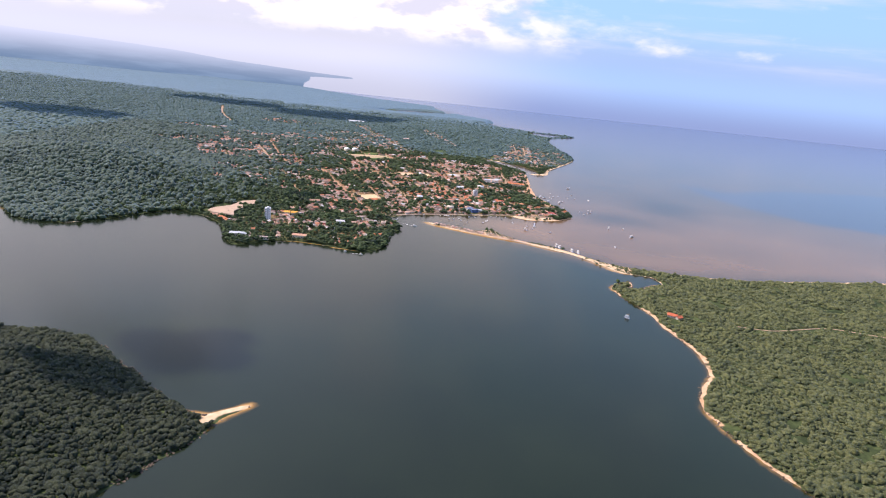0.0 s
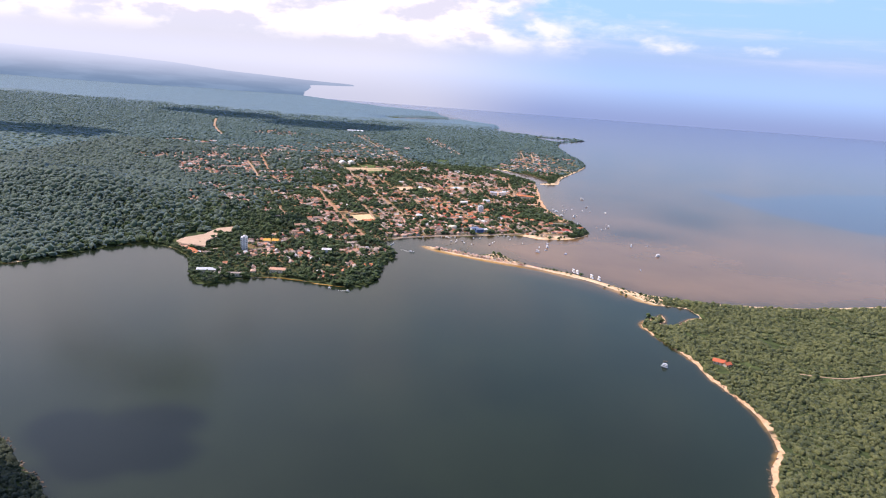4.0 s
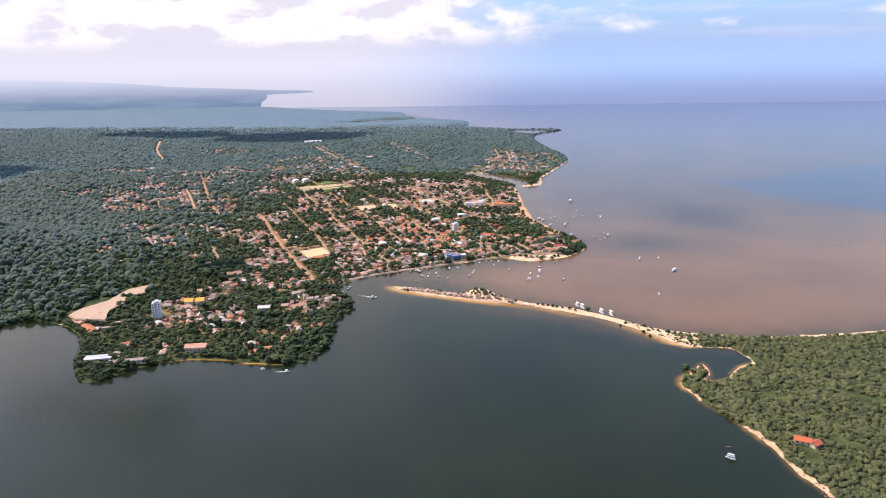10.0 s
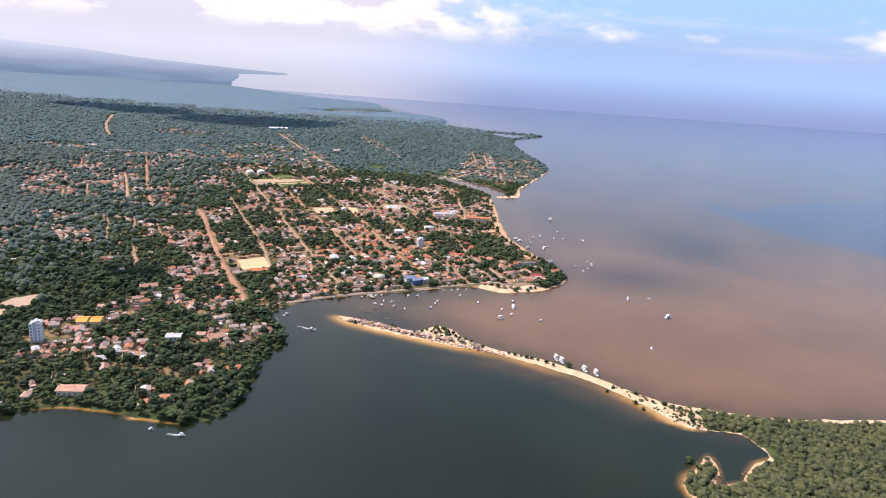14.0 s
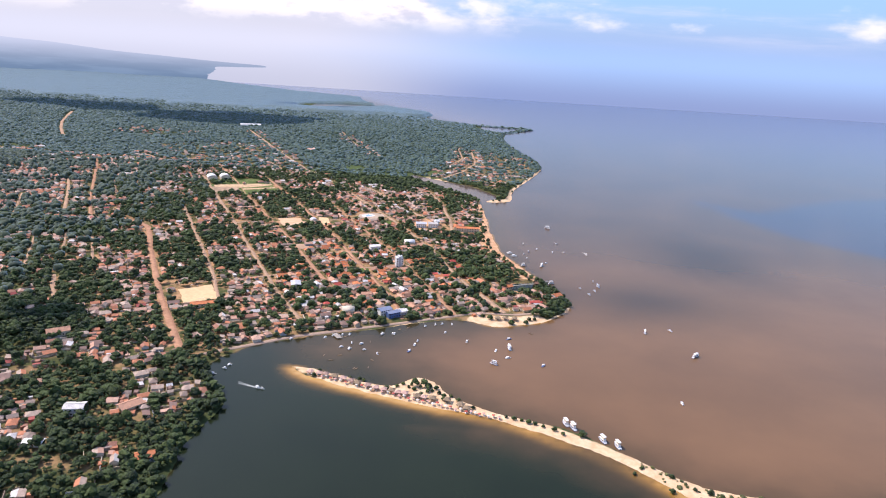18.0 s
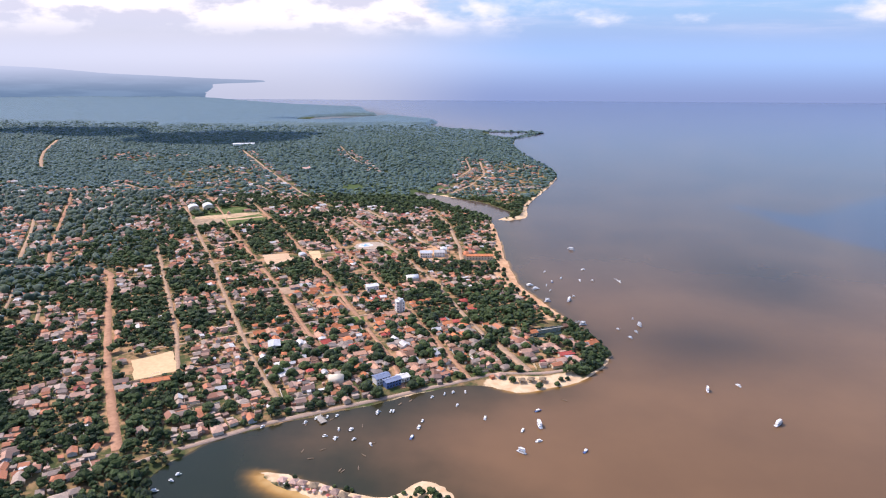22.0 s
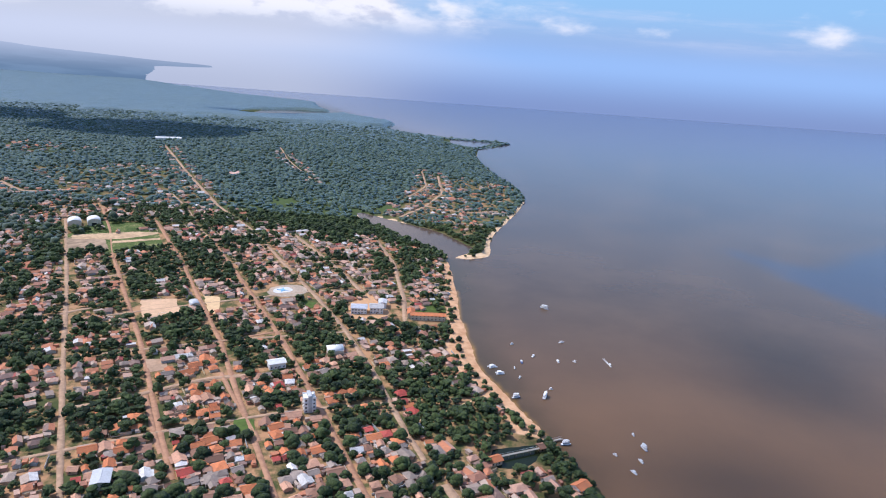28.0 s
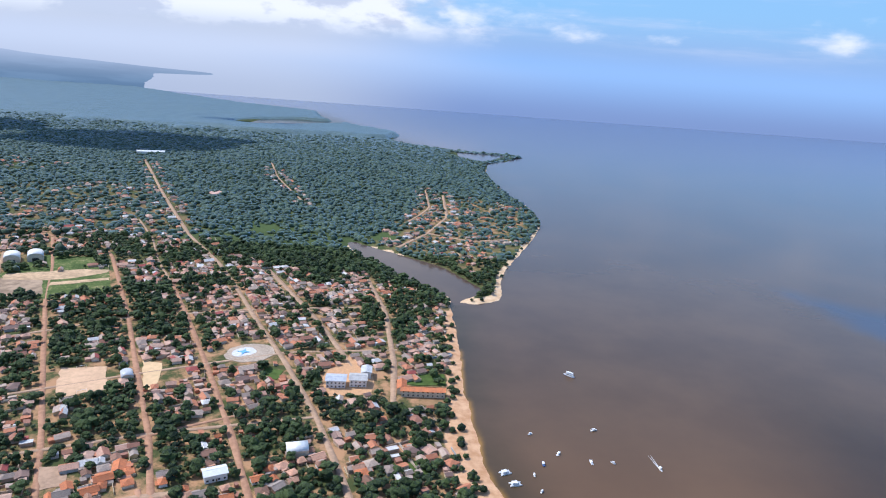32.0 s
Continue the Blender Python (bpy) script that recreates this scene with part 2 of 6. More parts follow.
MAINLAND += [(65, 1529), (53, 1560), (47, 1618), (41, 1664), (38, 1700), (36, 1760), (29, 1860), (24, 1900), (6, 1922), (-31, 1957), (-65, 2007), (-104, 2050), (-125, 2110),
             (-83, 2083), (-37, 2052), (11, 2018), (40, 1977), (65, 1929), (36, 1884), (84, 1900), (96, 2000), (139, 2133), (185, 2300), (180, 2430),
             (144, 2581), (118, 2781), (127, 2960), (239, 3165), (37, 3200), (-165, 3325), (-149, 3480), (-200, 3560), (-400, 3752), (-500, 3900), (-540, 4060), (-600, 4120),
             (-780, 4180), (-1095, 4370), (-1640, 4750), (-2200, 5120), (-6500, 5120)]
FAR_LAGOON = [(10, 3140), (175, 3140), (130, 3030), (100, 3010)]
COVE = [(-740, 3560), (-640, 3500), (-500, 3600), (-400, 3700), (-380, 3790), (-480, 3770), (-580, 3760), (-700, 3660)]
LEFT_SHORE = [(-900, 300), (-700, 480), (-450, 540), (-395, 546), (-356, 533), (-334, 516), (-302, 495), (-270, 473), (-238, 455), (-213, 447), (-182, 471),
              (-193, 446), (-199, 422), (-206, 398), (-217, 366), (-228, 335), (-270, 200), (-350, 50), (-500, -200), (-1200, -200)]
RIGHT_SHORE = [(-146, 1170), (-119, 1152), (-73, 1136), (-19, 1120), (32, 1107), (73, 1089), (109, 1069), (140, 1045), (166, 1018), (180, 1000),
               (194, 997), (224, 995), (231, 983), (236, 965), (225, 957), (210, 943), (200, 927), (180, 921), (189, 940), (187, 962), (178, 950), (168, 936), (155, 918), (161, 896),
               (176, 863), (193, 831), (204, 785), (222, 739), (231, 696), (226, 653), (209, 617), (203, 581), (215, 540), (231, 502)]
RIGHT_SHORE += [(255, 464), (290, 380), (330, 250), (360, 50), (360, -300), (3200, -300), (3200, 1800), (1500, 1400), (900, 1230), (625, 1138),
                (400, 1052), (321, 1036), (266, 1028), (222, 1031), (177, 1039), (152, 1052), (120, 1077), (84, 1102), (51, 1112), (23, 1121),
                (-7, 1142), (-24, 1166), (-38, 1166), (-53, 1150), (-76, 1151), (-124, 1169)]
POND = [(56, 1424), (74, 1432), (93, 1434), (88, 1418), (78, 1408), (60, 1405)]
SILTY = [(-175, 1225), (-150, 1180), (-60, 1140), (60, 1100), (180, 1030), (260, 1020), (900, 1200), (3000, 1700), (9000, 5200), (-3000, 5200),
         (-600, 4200), (-100, 3300), (100, 2900), (140, 2400), (60, 2000), (20, 1900), (40, 1600), (100, 1420), (60, 1310), (-40, 1295)]
# name, material, width, line
ROADS = [("main", RED_ROAD, 8, [(-252, 1188), (-325, 1309), (-407, 1462), (-458, 1565), (-505, 1598), (-565, 1603)]),
         ("avenue_west", RED_ROAD, 6, [(-565, 1603), (-620, 1700), (-757, 1970), (-800, 2050)]),
         ("second", DIRT_ROAD, 5, [(-262, 1310), (-296, 1386), (-373, 1531), (-460, 1693)]),
         ("third", DIRT_ROAD, 5, [(-150, 1250), (-192, 1316), (-219, 1366), (-299, 1518), (-385, 1684), (-525, 1943)]),
         ("fourth", RED_ROAD, 4.8, [(-150, 1368), (-177, 1417), (-251, 1557), (-333, 1699), (-398, 1813), (-441, 1900), (-509, 2019)]),
         ("fifth", RED_ROAD, 5, [(-60, 1290), (-75, 1341), (-141, 1477), (-185, 1573), (-232, 1659), (-292, 1772), (-343, 1861), (-404, 1966), (-448, 2002), (-509, 2025), (-600, 2050)]),
         ("sixth", RED_ROAD, 5.2, [(-5, 1312), (-19, 1344), (-74, 1465), (-127, 1576), (-183, 1683), (-245, 1796), (-289, 1873)]),
         ("sixth_far", DIRT_ROAD, 3.2, [(-289, 1873), (-341, 1955), (-382, 2038), (-420, 2098), (-448, 2141)]),
         ("seventh", DIRT_ROAD, 5.2, [(8, 1405), (-12, 1454), (-36, 1521), (-74, 1611), (-119, 1699), (-169, 1787), (-218, 1878), (-264, 1958), (-349, 2079)]),
         ("seventh_far", DIRT_ROAD, 6, [(-349, 2079), (-482, 2311), (-658, 2633)]),
         ("beach_street", DIRT_ROAD, 8, [(48, 1326), (36, 1352), (22, 1380)]),
         ("ninth", DIRT_ROAD, 6, [(-18, 1640), (-23, 1708), (-43, 1835), (-76, 1942)]),
         ("tenth", DIRT_ROAD, 6, [(-60, 1700), (-99, 1778), (-126, 1827), (-200, 1948)]),
         ("promenade", PAVING, 4.6, [(-234, 1172), (-208, 1195), (-161, 1230), (-113, 1254), (-73, 1274), (-43, 1291), (-12, 1306), (20, 1322), (60, 1322), (88, 1334)]),
         ("hill_track", DIRT_ROAD, 9, [(-1033, 2315), (-1120, 2450), (-1194, 2579), (-1301, 2813)]),
         ("suburb_a", DIRT_ROAD, 6, [(-462, 1342), (-440, 1305), (-418, 1272)]),
         ("suburb_b", DIRT_ROAD, 6, [(-616, 1620), (-680, 1740), (-746, 1852)]),
         ("suburb_c", DIRT_ROAD, 6, [(-1073, 2113), (-1000, 2128), (-930, 2100)]),
         ("cross_a", DIRT_ROAD, 4, [(-325, 1345), (-262, 1375), (-180, 1420), (-92, 1460), (-20, 1480)]),
         ("cross_b", DIRT_ROAD, 4, [(-390, 1480), (-300, 1520), (-185, 1573), (-74, 1611)]),
         ("cross_c", DIRT_ROAD, 4, [(-330, 1600), (-232, 1659), (-119, 1720), (-23, 1740)]),
         ("cross_d", DIRT_ROAD, 4, [(-400, 1690), (-292, 1772), (-169, 1820), (-43, 1850)]),
         ("suburb_d", DIRT_ROAD, 4, [(-510, 1509), (-480, 1455), (-452, 1404)]), ("suburb_e", DIRT_ROAD, 3.6, [(-576, 1486), (-540, 1420), (-505, 1354)]),
         ("suburb_f", DIRT_ROAD, 3.6, [(-546, 1507), (-520, 1460), (-500, 1418)]), ("suburb_g", DIRT_ROAD, 4, [(-739, 1707), (-700, 1636), (-660, 1564)]),
         ("suburb_h", DIRT_ROAD, 3.6, [(-753, 1653), (-699, 1561)]), ("suburb_i", DIRT_ROAD, 4, [(-665, 1864), (-625, 1790), (-583, 1716)]),
         ("suburb_j", DIRT_ROAD, 3.6, [(-625, 1866), (-573, 1785)]), ("suburb_k", DIRT_ROAD, 3.6, [(-1040, 1780), (-1000, 1830)]),
         ("suburb_l", DIRT_ROAD, 3.6, [(-940, 1790), (-990, 1880)]), ("suburb_m", DIRT_ROAD, 3.6, [(-870, 1740), (-930, 1850)]),
         ("village_track", DIRT_ROAD, 7, [(-750, 2152), (-675, 2090), (-648, 2099), (-615, 2125)]),
         ("hill_path", DIRT_ROAD, 4, [(-231, 2314), (-290, 2430), (-331, 2513), (-383, 2664)]),
         ("stadium_street", RED_ROAD, 7, [(-613, 1959), (-574, 2008), (-530, 2042)]),
         ("cross_e", DIRT_ROAD, 6, [(-256, 1443), (-229, 1457), (-203, 1478), (-174, 1501), (-144, 1510)]),
         ("cross_f", RED_ROAD, 3.5, [(-188, 1568), (-169, 1582), (-133, 1605)]), ("alley_a", RED_ROAD, 4, [(-165, 1512), (-149, 1483), (-122, 1440), (-108, 1416)]),
         ("alley_b", RED_ROAD, 4.5, [(-209, 1468), (-180, 1414), (-168, 1395)]), ("cross_g", DIRT_ROAD, 4.5, [(-358, 1598), (-346, 1618), (-322, 1636)]),
         ("beach_path", PALE_SAND, 2.5, [(2, 1456), (29, 1475), (37, 1486), (57, 1499)]),
         ("peninsula_c", DIRT_ROAD, 5, [(-47, 2241), (-28, 2300), (-13, 2363), (-27, 2520)]),
         ("bush_path", DIRT_ROAD, 2.2, [(300, 815), (340, 812), (420, 850), (520, 830)]),
         ("peninsula_a", DIRT_ROAD, 6, [(-50, 2090), (-10, 2180), (20, 2300), (10, 2480)]),
         ("peninsula_b", DIRT_ROAD, 6, [(-10, 2180), (60, 2150), (120, 2180)])]
TOWN = [(-215, 1185), (-60, 1285), (60, 1312), (110, 1365), (85, 1430), (30, 1600), (18, 1880), (-60, 1960), (-200, 1960), (-330, 2050), (-600, 2090),
        (-650, 1750), (-570, 1590), (-480, 1330), (-330, 1215), (-260, 1140)]
HEADLAND = [(-455, 1010), (-380, 930), (-230, 960), (-200, 1110), (-215, 1160), (-330, 1215), (-400, 1120)]
SUBURB = [(-480, 1330), (-570, 1590), (-650, 1750), (-650, 2090), (-900, 2100), (-950, 1800), (-700, 1480), (-560, 1290)]
PENINSULA = [(-90, 2095), (20, 2030), (75, 1960), (92, 2010), (130, 2140), (172, 2300), (165, 2420), (60, 2480), (-40, 2350)]
OUTSKIRT = [(-600, 2090), (-330, 2060), (-420, 2260), (-600, 2400), (-800, 2300)]


def vnoise(x, y, s, seed=0):
    """Smooth value noise in 0..1 on arrays."""
    x, y = np.asarray(x) / s, np.asarray(y) / s
    i, j = np.floor(x), np.floor(y)
    u, v = x - i, y - j
    u, v = u * u * (3 - 2 * u), v * v * (3 - 2 * v)

    def h(a, b):
        q = np.sin(a * 127.1 + b * 311.7 + seed * 74.7) * 43758.5453
        return q - np.floor(q)
    return (h(i, j) * (1 - u) + h(i + 1, j) * u) * (1 - v) + (h(i, j + 1) * (1 - u) + h(i + 1, j + 1) * u) * v


def curved(poly, parts=4):
    """A closed outline rounded by a Catmull-Rom curve."""
    p = np.array(poly, float)
    a, b, c, d = np.roll(p, 1, 0), p, np.roll(p, -1, 0), np.roll(p, -2, 0)
    rows = [0.5 * (2 * b + (c - a) * t + (2 * a - 5 * b + 4 * c - d) * t * t + (3 * b - a - 3 * c + d) * t ** 3) for t in np.arange(parts) / parts]
    return np.stack(rows, 1).reshape(-1, 2)


def inside(poly, x, y):
    p = np.asarray(poly, float)
    x, y = np.asarray(x, float), np.asarray(y, float)
    order = np.argsort(y, axis=None)
    xs, ys = x.ravel()[order], y.ravel()[order]
    res = np.zeros(x.size, bool)
    for (x1, y1), (x2, y2) in zip(p, np.roll(p, -1, 0)):
        if y1 != y2:
            a, b = np.searchsorted(ys, (min(y1, y2), max(y1, y2)))
            if b > a:
                res[a:b] ^= xs[a:b] < (x2 - x1) * (ys[a:b] - y1) / (y2 - y1) + x1
    out = np.zeros(x.size, bool)
    out[order] = res
    return out.reshape(x.shape)


def line_dist(pts, x, y, closed=False, reach=1e6):
    """Metres to a line, told apart up to the reach only."""
    p = np.asarray(pts, float)
    q = np.roll(p, -1, 0) if closed else p[1:]
    p = p[:len(q)]
    x, y = np.asarray(x, float), np.asarray(y, float)
    if x.size <= 40:
        e = q - p
        u, v = x.reshape(-1, 1) - p[:, 0], y.reshape(-1, 1) - p[:, 1]
        k = np.clip((u * e[:, 0] + v * e[:, 1]) / ((e * e).sum(1) + 1e-9), 0, 1)
        return np.minimum(np.sqrt(((u - k * e[:, 0]) ** 2 + (v - k * e[:, 1]) ** 2).min(1)), reach).reshape(x.shape)
    order = np.argsort(y, axis=None)
    xs, ys = x.ravel()[order], y.ravel()[order]
    best = np.full(x.size, reach * reach)
    for (x1, y1), (x2, y2) in zip(p, q):
        a, b = np.searchsorted(ys, (min(y1, y2) - reach, max(y1, y2) + reach))
        if b > a:
            ex, ey = x2 - x1, y2 - y1
            u, v = xs[a:b] - x1, ys[a:b] - y1
            k = np.clip((u * ex + v * ey) / (ex * ex + ey * ey + 1e-9), 0, 1)
            best[a:b] = np.minimum(best[a:b], (u - k * ex) ** 2 + (v - k * ey) ** 2)
    out = np.empty(x.size)
    out[order] = np.sqrt(best)
    return out.reshape(x.shape)


LANDS = [curved(q) for q in (MAINLAND, LEFT_SHORE, RIGHT_SHORE)]
HOLES = [curved(q) for q in (FAR_LAGOON, COVE, POND)]


KNOWN = {}


def shore(x, y):
    """Metres inland of the nearest shore; negative over water."""
    x, y = np.asarray(x, float), np.asarray(y, float)
    key = (x.size, float(x.sum()), float(y.sum()))
    if key in KNOWN:
        return KNOWN[key].copy()
    d = np.full(x.shape, -1e9)
    for q in LANDS:
        s = line_dist(q, x, y, True, 160.0)
        d = np.maximum(d, np.where(inside(q, x, y), s, -s))
    for q in HOLES:
        s = line_dist(q, x, y, True, 160.0)
        d = np.minimum(d, np.where(inside(q, x, y), -s, s))
    d = d + 3.0 * (vnoise(x, y, 14, 3) - 0.5) + 1.6 * (vnoise(x, y, 5, 4) - 0.5)
    if x.size > 500:
        KNOWN[key] = d.copy()
    return d


def relief(x, y, d):
    """Height of the ground."""
    low = np.where(d > 0, np.minimum(d * 0.10, 1.5), np.maximum(d * 0.12, -4.0))
    rise = np.clip((d - 8) / 90, 0, 1)
    rise = rise * rise * (3 - 2 * rise)

    def knoll(cx, cy, sx, sy, h, turn=0.0):
        c, s = math.cos(turn), math.sin(turn)
        u, v = (x - cx) * c + (y - cy) * s, -(x - cx) * s + (y - cy) * c
        return h * np.exp(-(u / sx) ** 2 - (v / sy) ** 2)
    hills = knoll(-830, 1250, 260, 140, 48, -0.2) + knoll(-470, 400, 150, 120, 25) + knoll(-372, 500, 40, 28, 8) + knoll(-420, 1190, 60, 40, 8) + knoll(700, 700, 300, 400, 10)
    hills = hills + knoll(-350, 2700, 300, 320, 12) + knoll(-2600, 2600, 900, 800, 18)
    far = np.clip((y - 2300) / 1200, 0, 1) * 2.5 * vnoise(x, y, 420, 9)
    return low + rise * (hills + far)


def ground(x, y):
    return relief(np.asarray(x, float), np.asarray(y, float), shore(x, y))


def lines(fine_lo, fine_hi, step, lo, hi, grow=1.12, largest=160):
    a = list(np.arange(fine_lo, fine_hi + 0.1, step))
    s = step
    while a[-1] < hi:
        s = min(s * grow, largest)
        a.append(a[-1] + s)
    s = step
    while a[0] > lo:
        s = min(s * grow, largest)
        a.insert(0, a[0] - s)
    return np.array(a)


def grid_mesh(name, xs, ys, z_of, mat, layers):
    X, Y = np.meshgrid(xs, ys)
    x, y = X.ravel(), Y.ravel()
    z = z_of(x, y)
    me = bpy.data.meshes.new(name)
    n, m = len(xs), len(ys)
    i = (np.arange(m - 1)[:, None] * n + np.arange(n - 1)[None]).ravel()
    quads = np.stack([i, i + 1, i + n + 1, i + n], 1)
    fill(me, np.stack([x, y, z], 1), quads, True)
    for key, f in layers.items():
        me.attributes.new(key, "FLOAT", "POINT").data.foreach_set("value", np.asarray(f(x, y), np.float32))
    me.materials.append(mat)
    return new(name, me)


def fill(me, verts, faces, smooth=False):
    verts, faces = np.asarray(verts, np.float32), np.asarray(faces, np.int32)
    k = faces.shape[1]
    me.vertices.add(len(verts))
    me.vertices.foreach_set("co", verts.ravel())
    me.loops.add(faces.size)
    me.loops.foreach_set("vertex_index", faces.ravel())
    me.polygons.add(len(faces))
    me.polygons.foreach_set("loop_start", np.arange(0, faces.size, k, dtype=np.int32))
    me.polygons.foreach_set("use_smooth", np.full(len(faces), smooth, bool))
    me.update(calc_edges=True)


def attr(t, name):
    node = t.n("ShaderNodeAttribute")
    node.attribute_name = name
    return node.outputs["Fac"]


# ground: sand at the shores, bare earth in the town, leaf litter and grass elsewhere
GROUND, t, b = material("ground", 0.95, 0.1)
p = place(t)
fine, broad, dune = t.noise(p, 0.6, 5), t.noise(p, 0.06, 5, 0.65), t.noise(p, 0.11, 4, 0.6)
litter = t.mix(t.step(broad, 0.35, 0.65), (0.030, 0.042, 0.018), (0.075, 0.095, 0.034))
earth = t.mix(t.step(t.noise(p, 0.05, 6, 0.7), 0.40, 0.62), (0.066, 0.080, 0.030), (0.42, 0.240, 0.130))
sand = t.mix(t.step(dune, 0.30, 0.70), (0.55, 0.36, 0.21), (0.70, 0.53, 0.35))
sand = t.mix(attr(t, "reddish"), sand, t.mix(t.step(dune, 0.30, 0.70), (0.46, 0.25, 0.13), (0.64, 0.40, 0.24)))
col = t.mix(attr(t, "earth"), litter, earth)
col = t.mix(attr(t, "meadow"), col, t.mix(fine, (0.048, 0.080, 0.028), (0.090, 0.122, 0.044)))
col = t.mix(t.step(t.math("ADD", attr(t, "sand"), t.math("MULTIPLY", t.math("SUBTRACT", broad, 0.5), 0.6)), 0.4, 0.6), col, sand)
t.link(col, b.inputs["Base Color"])
bump(t, b, fine, 0.25, 0.25)


def soft(poly, x, y, edge):
    s = line_dist(poly, x, y, True, edge + 5.0)
    return np.clip(np.where(inside(poly, x, y), s, -s) / edge * 0.5 + 0.5, 0, 1)


BEACHES = [[(8, 1300), (36, 1288), (62, 1296), (96, 1318), (86, 1328), (60, 1318), (30, 1316), (10, 1312)],
           [(104, 1440), (94, 1470), (81, 1501), (69, 1529), (57, 1560), (51, 1618), (45, 1664), (40, 1760), (30, 1855), (19, 1853), (23, 1745), (25, 1661), (24, 1593), (33, 1540), (48, 1511), (61, 1491), (73, 1448)],
           [(-224, 452), (-182, 474), (-178, 468), (-199, 447), (-201, 433), (-207, 431), (-212, 443)],
           [(36, 1880), (88, 1895), (99, 2000), (142, 2133), (190, 2300), (180, 2300), (133, 2138), (90, 2006), (76, 1912), (40, 1890)],
           [(-150, 1172), (-60, 1120), (60, 1075), (130, 1040), (178, 990), (193, 996), (200, 1012), (192, 1036), (150, 1058), (40, 1125), (-20, 1175)]]


def sand_of(x, y):
    d = shore(x, y)
    s = np.clip(1 - (d - 1.5) / 3, 0, 1) * np.clip(vnoise(x, y, 45, 12) * 2.4 - 0.9, 0, 1)
    s = np.where((x > 100) & (y < 940), np.clip(1 - (d - 3) / 4, 0, 1) * np.clip(vnoise(x, y, 20, 12) * 2.4 - 0.7, 0.0, 1), s)
    s = np.where((y > 900) & (x < -170) & (y < 1180), s * (vnoise(x, y, 40, 5) > 0.55), s)
    s = np.where((x > 150) & (x < 255) & (y > 880) & (y < 1012), np.clip(1 - (d - 3 * vnoise(x, y, 16, 8)) / 2.5, 0, 1) * np.clip(vnoise(x, y, 22, 18) * 2.2 - 0.1, 0, 1), s)
    s = np.where((x < -170) & (y < 600), s * 0.5, s)
    s = np.where((x > 190) & (x < 700) & (y > 1005) & (y < 1200), np.clip(1 - (d - 5) / 4, 0, 1), s)
    for q in BEACHES:
        s = np.maximum(s, soft(q, x, y, 6))
    return s


def earth_of(x, y):
    return np.maximum.reduce([soft(TOWN, x, y, 30), soft(HEADLAND, x, y, 20) * np.where(y < 1005, 0.15, 0.6), soft(SUBURB, x, y, 50) * 0.55, soft(PENINSULA, x, y, 25) * 0.8,
                              soft(OUTSKIRT, x, y, 40) * 0.5])


MEADOWS = [([(-860, 1960), (-700, 2010), (-720, 2120), (-900, 2060)], 20, 1), ([(-881, 1886), (-821, 1911), (-759, 1781), (-803, 1761)], 15, 1),
           ([(-795, 2604), (-491, 2821), (-377, 2493), (-537, 2354), (-642, 2311)], 120, 0.45), ([(-95, 2130), (-50, 2110), (-50, 2180), (-85, 2200)], 14, 1),
           ([(-280, 2170), (-250, 2160), (-235, 2125), (-260, 2125)], 14, 0.7)]


def meadow_of(x, y):
    return np.clip((vnoise(x, y, 260, 21) - 0.70) * 5, 0, 0.6) * (y > 1900) + np.maximum.reduce([soft(q, x, y, e) * k for q, e, k in MEADOWS])


ground_ob = tagged(grid_mesh("ground", lines(-600, 400, 5.0, -6400, 3000), lines(400, 2000, 5.0, -250, 4755), ground, GROUND,
                             {"sand": sand_of, "earth": earth_of, "meadow": meadow_of, "reddish": lambda x, y: np.maximum(np.clip(2 * soft(BEACHES[1], x, y, 16), 0, 1), 0.7 * ((x > 100) & (y < 960)))}),
                   "low sandy and wooded land with beaches round the lake", "ground", kind="structure")

# water: dark green lake on one side of the sand bar, brown river on the other
WATER, t, b = material("lake_water", 0.17, 0.5)
p = place(t)
swirl = t.noise(p, 0.006, 5, 0.6)
green = t.mix(t.step(swirl, 0.3, 0.7), (0.0098, 0.0152, 0.0066), (0.0140, 0.0210, 0.0090))
brown = t.mix(t.step(t.noise(p, 0.004, 5, 0.6), 0.3, 0.7), (0.140, 0.080, 0.041), (0.188, 0.105, 0.052))
sy = t.n("ShaderNodeSeparateXYZ")
t.link(p, sy.inputs[0])
brown = t.mix(t.step(sy.outputs[1], 1330, 1750), brown, t.mix(t.step(swirl, 0.3, 0.7), (0.080, 0.052, 0.034), (0.112, 0.072, 0.044)))
# blue tint of a cloud shadow, mixed in by the clear layer
blue = t.mix(swirl, (0.040, 0.050, 0.088), (0.070, 0.070, 0.092))
body = t.mix(t.step(t.math("ADD", attr(t, "clear"), t.math("MULTIPLY", t.math("SUBTRACT", swirl, 0.5), 0.5)), 0.35, 0.65), brown, blue)
# haze put into the water colour: pale blue grows with distance
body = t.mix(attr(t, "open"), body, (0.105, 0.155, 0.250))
col = t.mix(t.step(t.math("ADD", attr(t, "silt"), t.math("MULTIPLY", t.math("SUBTRACT", t.noise(p, 0.02, 4), 0.5), 0.35)), 0.08, 0.92), green, body)
shallow = t.ramp(attr(t, "shallow"), [(0.0, (0.07, 0.05, 0.018)), (0.55, (0.36, 0.19, 0.045)), (1.0, (0.52, 0.34, 0.14))])
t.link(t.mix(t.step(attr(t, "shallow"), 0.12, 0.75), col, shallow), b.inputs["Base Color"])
b.inputs["IOR"].default_value = 1.33
chop = t.math("ADD", t.math("MULTIPLY", t.noise(p, 0.22, 3), 0.6), t.math("MULTIPLY", t.noise(p, 0.03, 3), 0.4))
bump(t, b, chop, 0.10, 0.4)
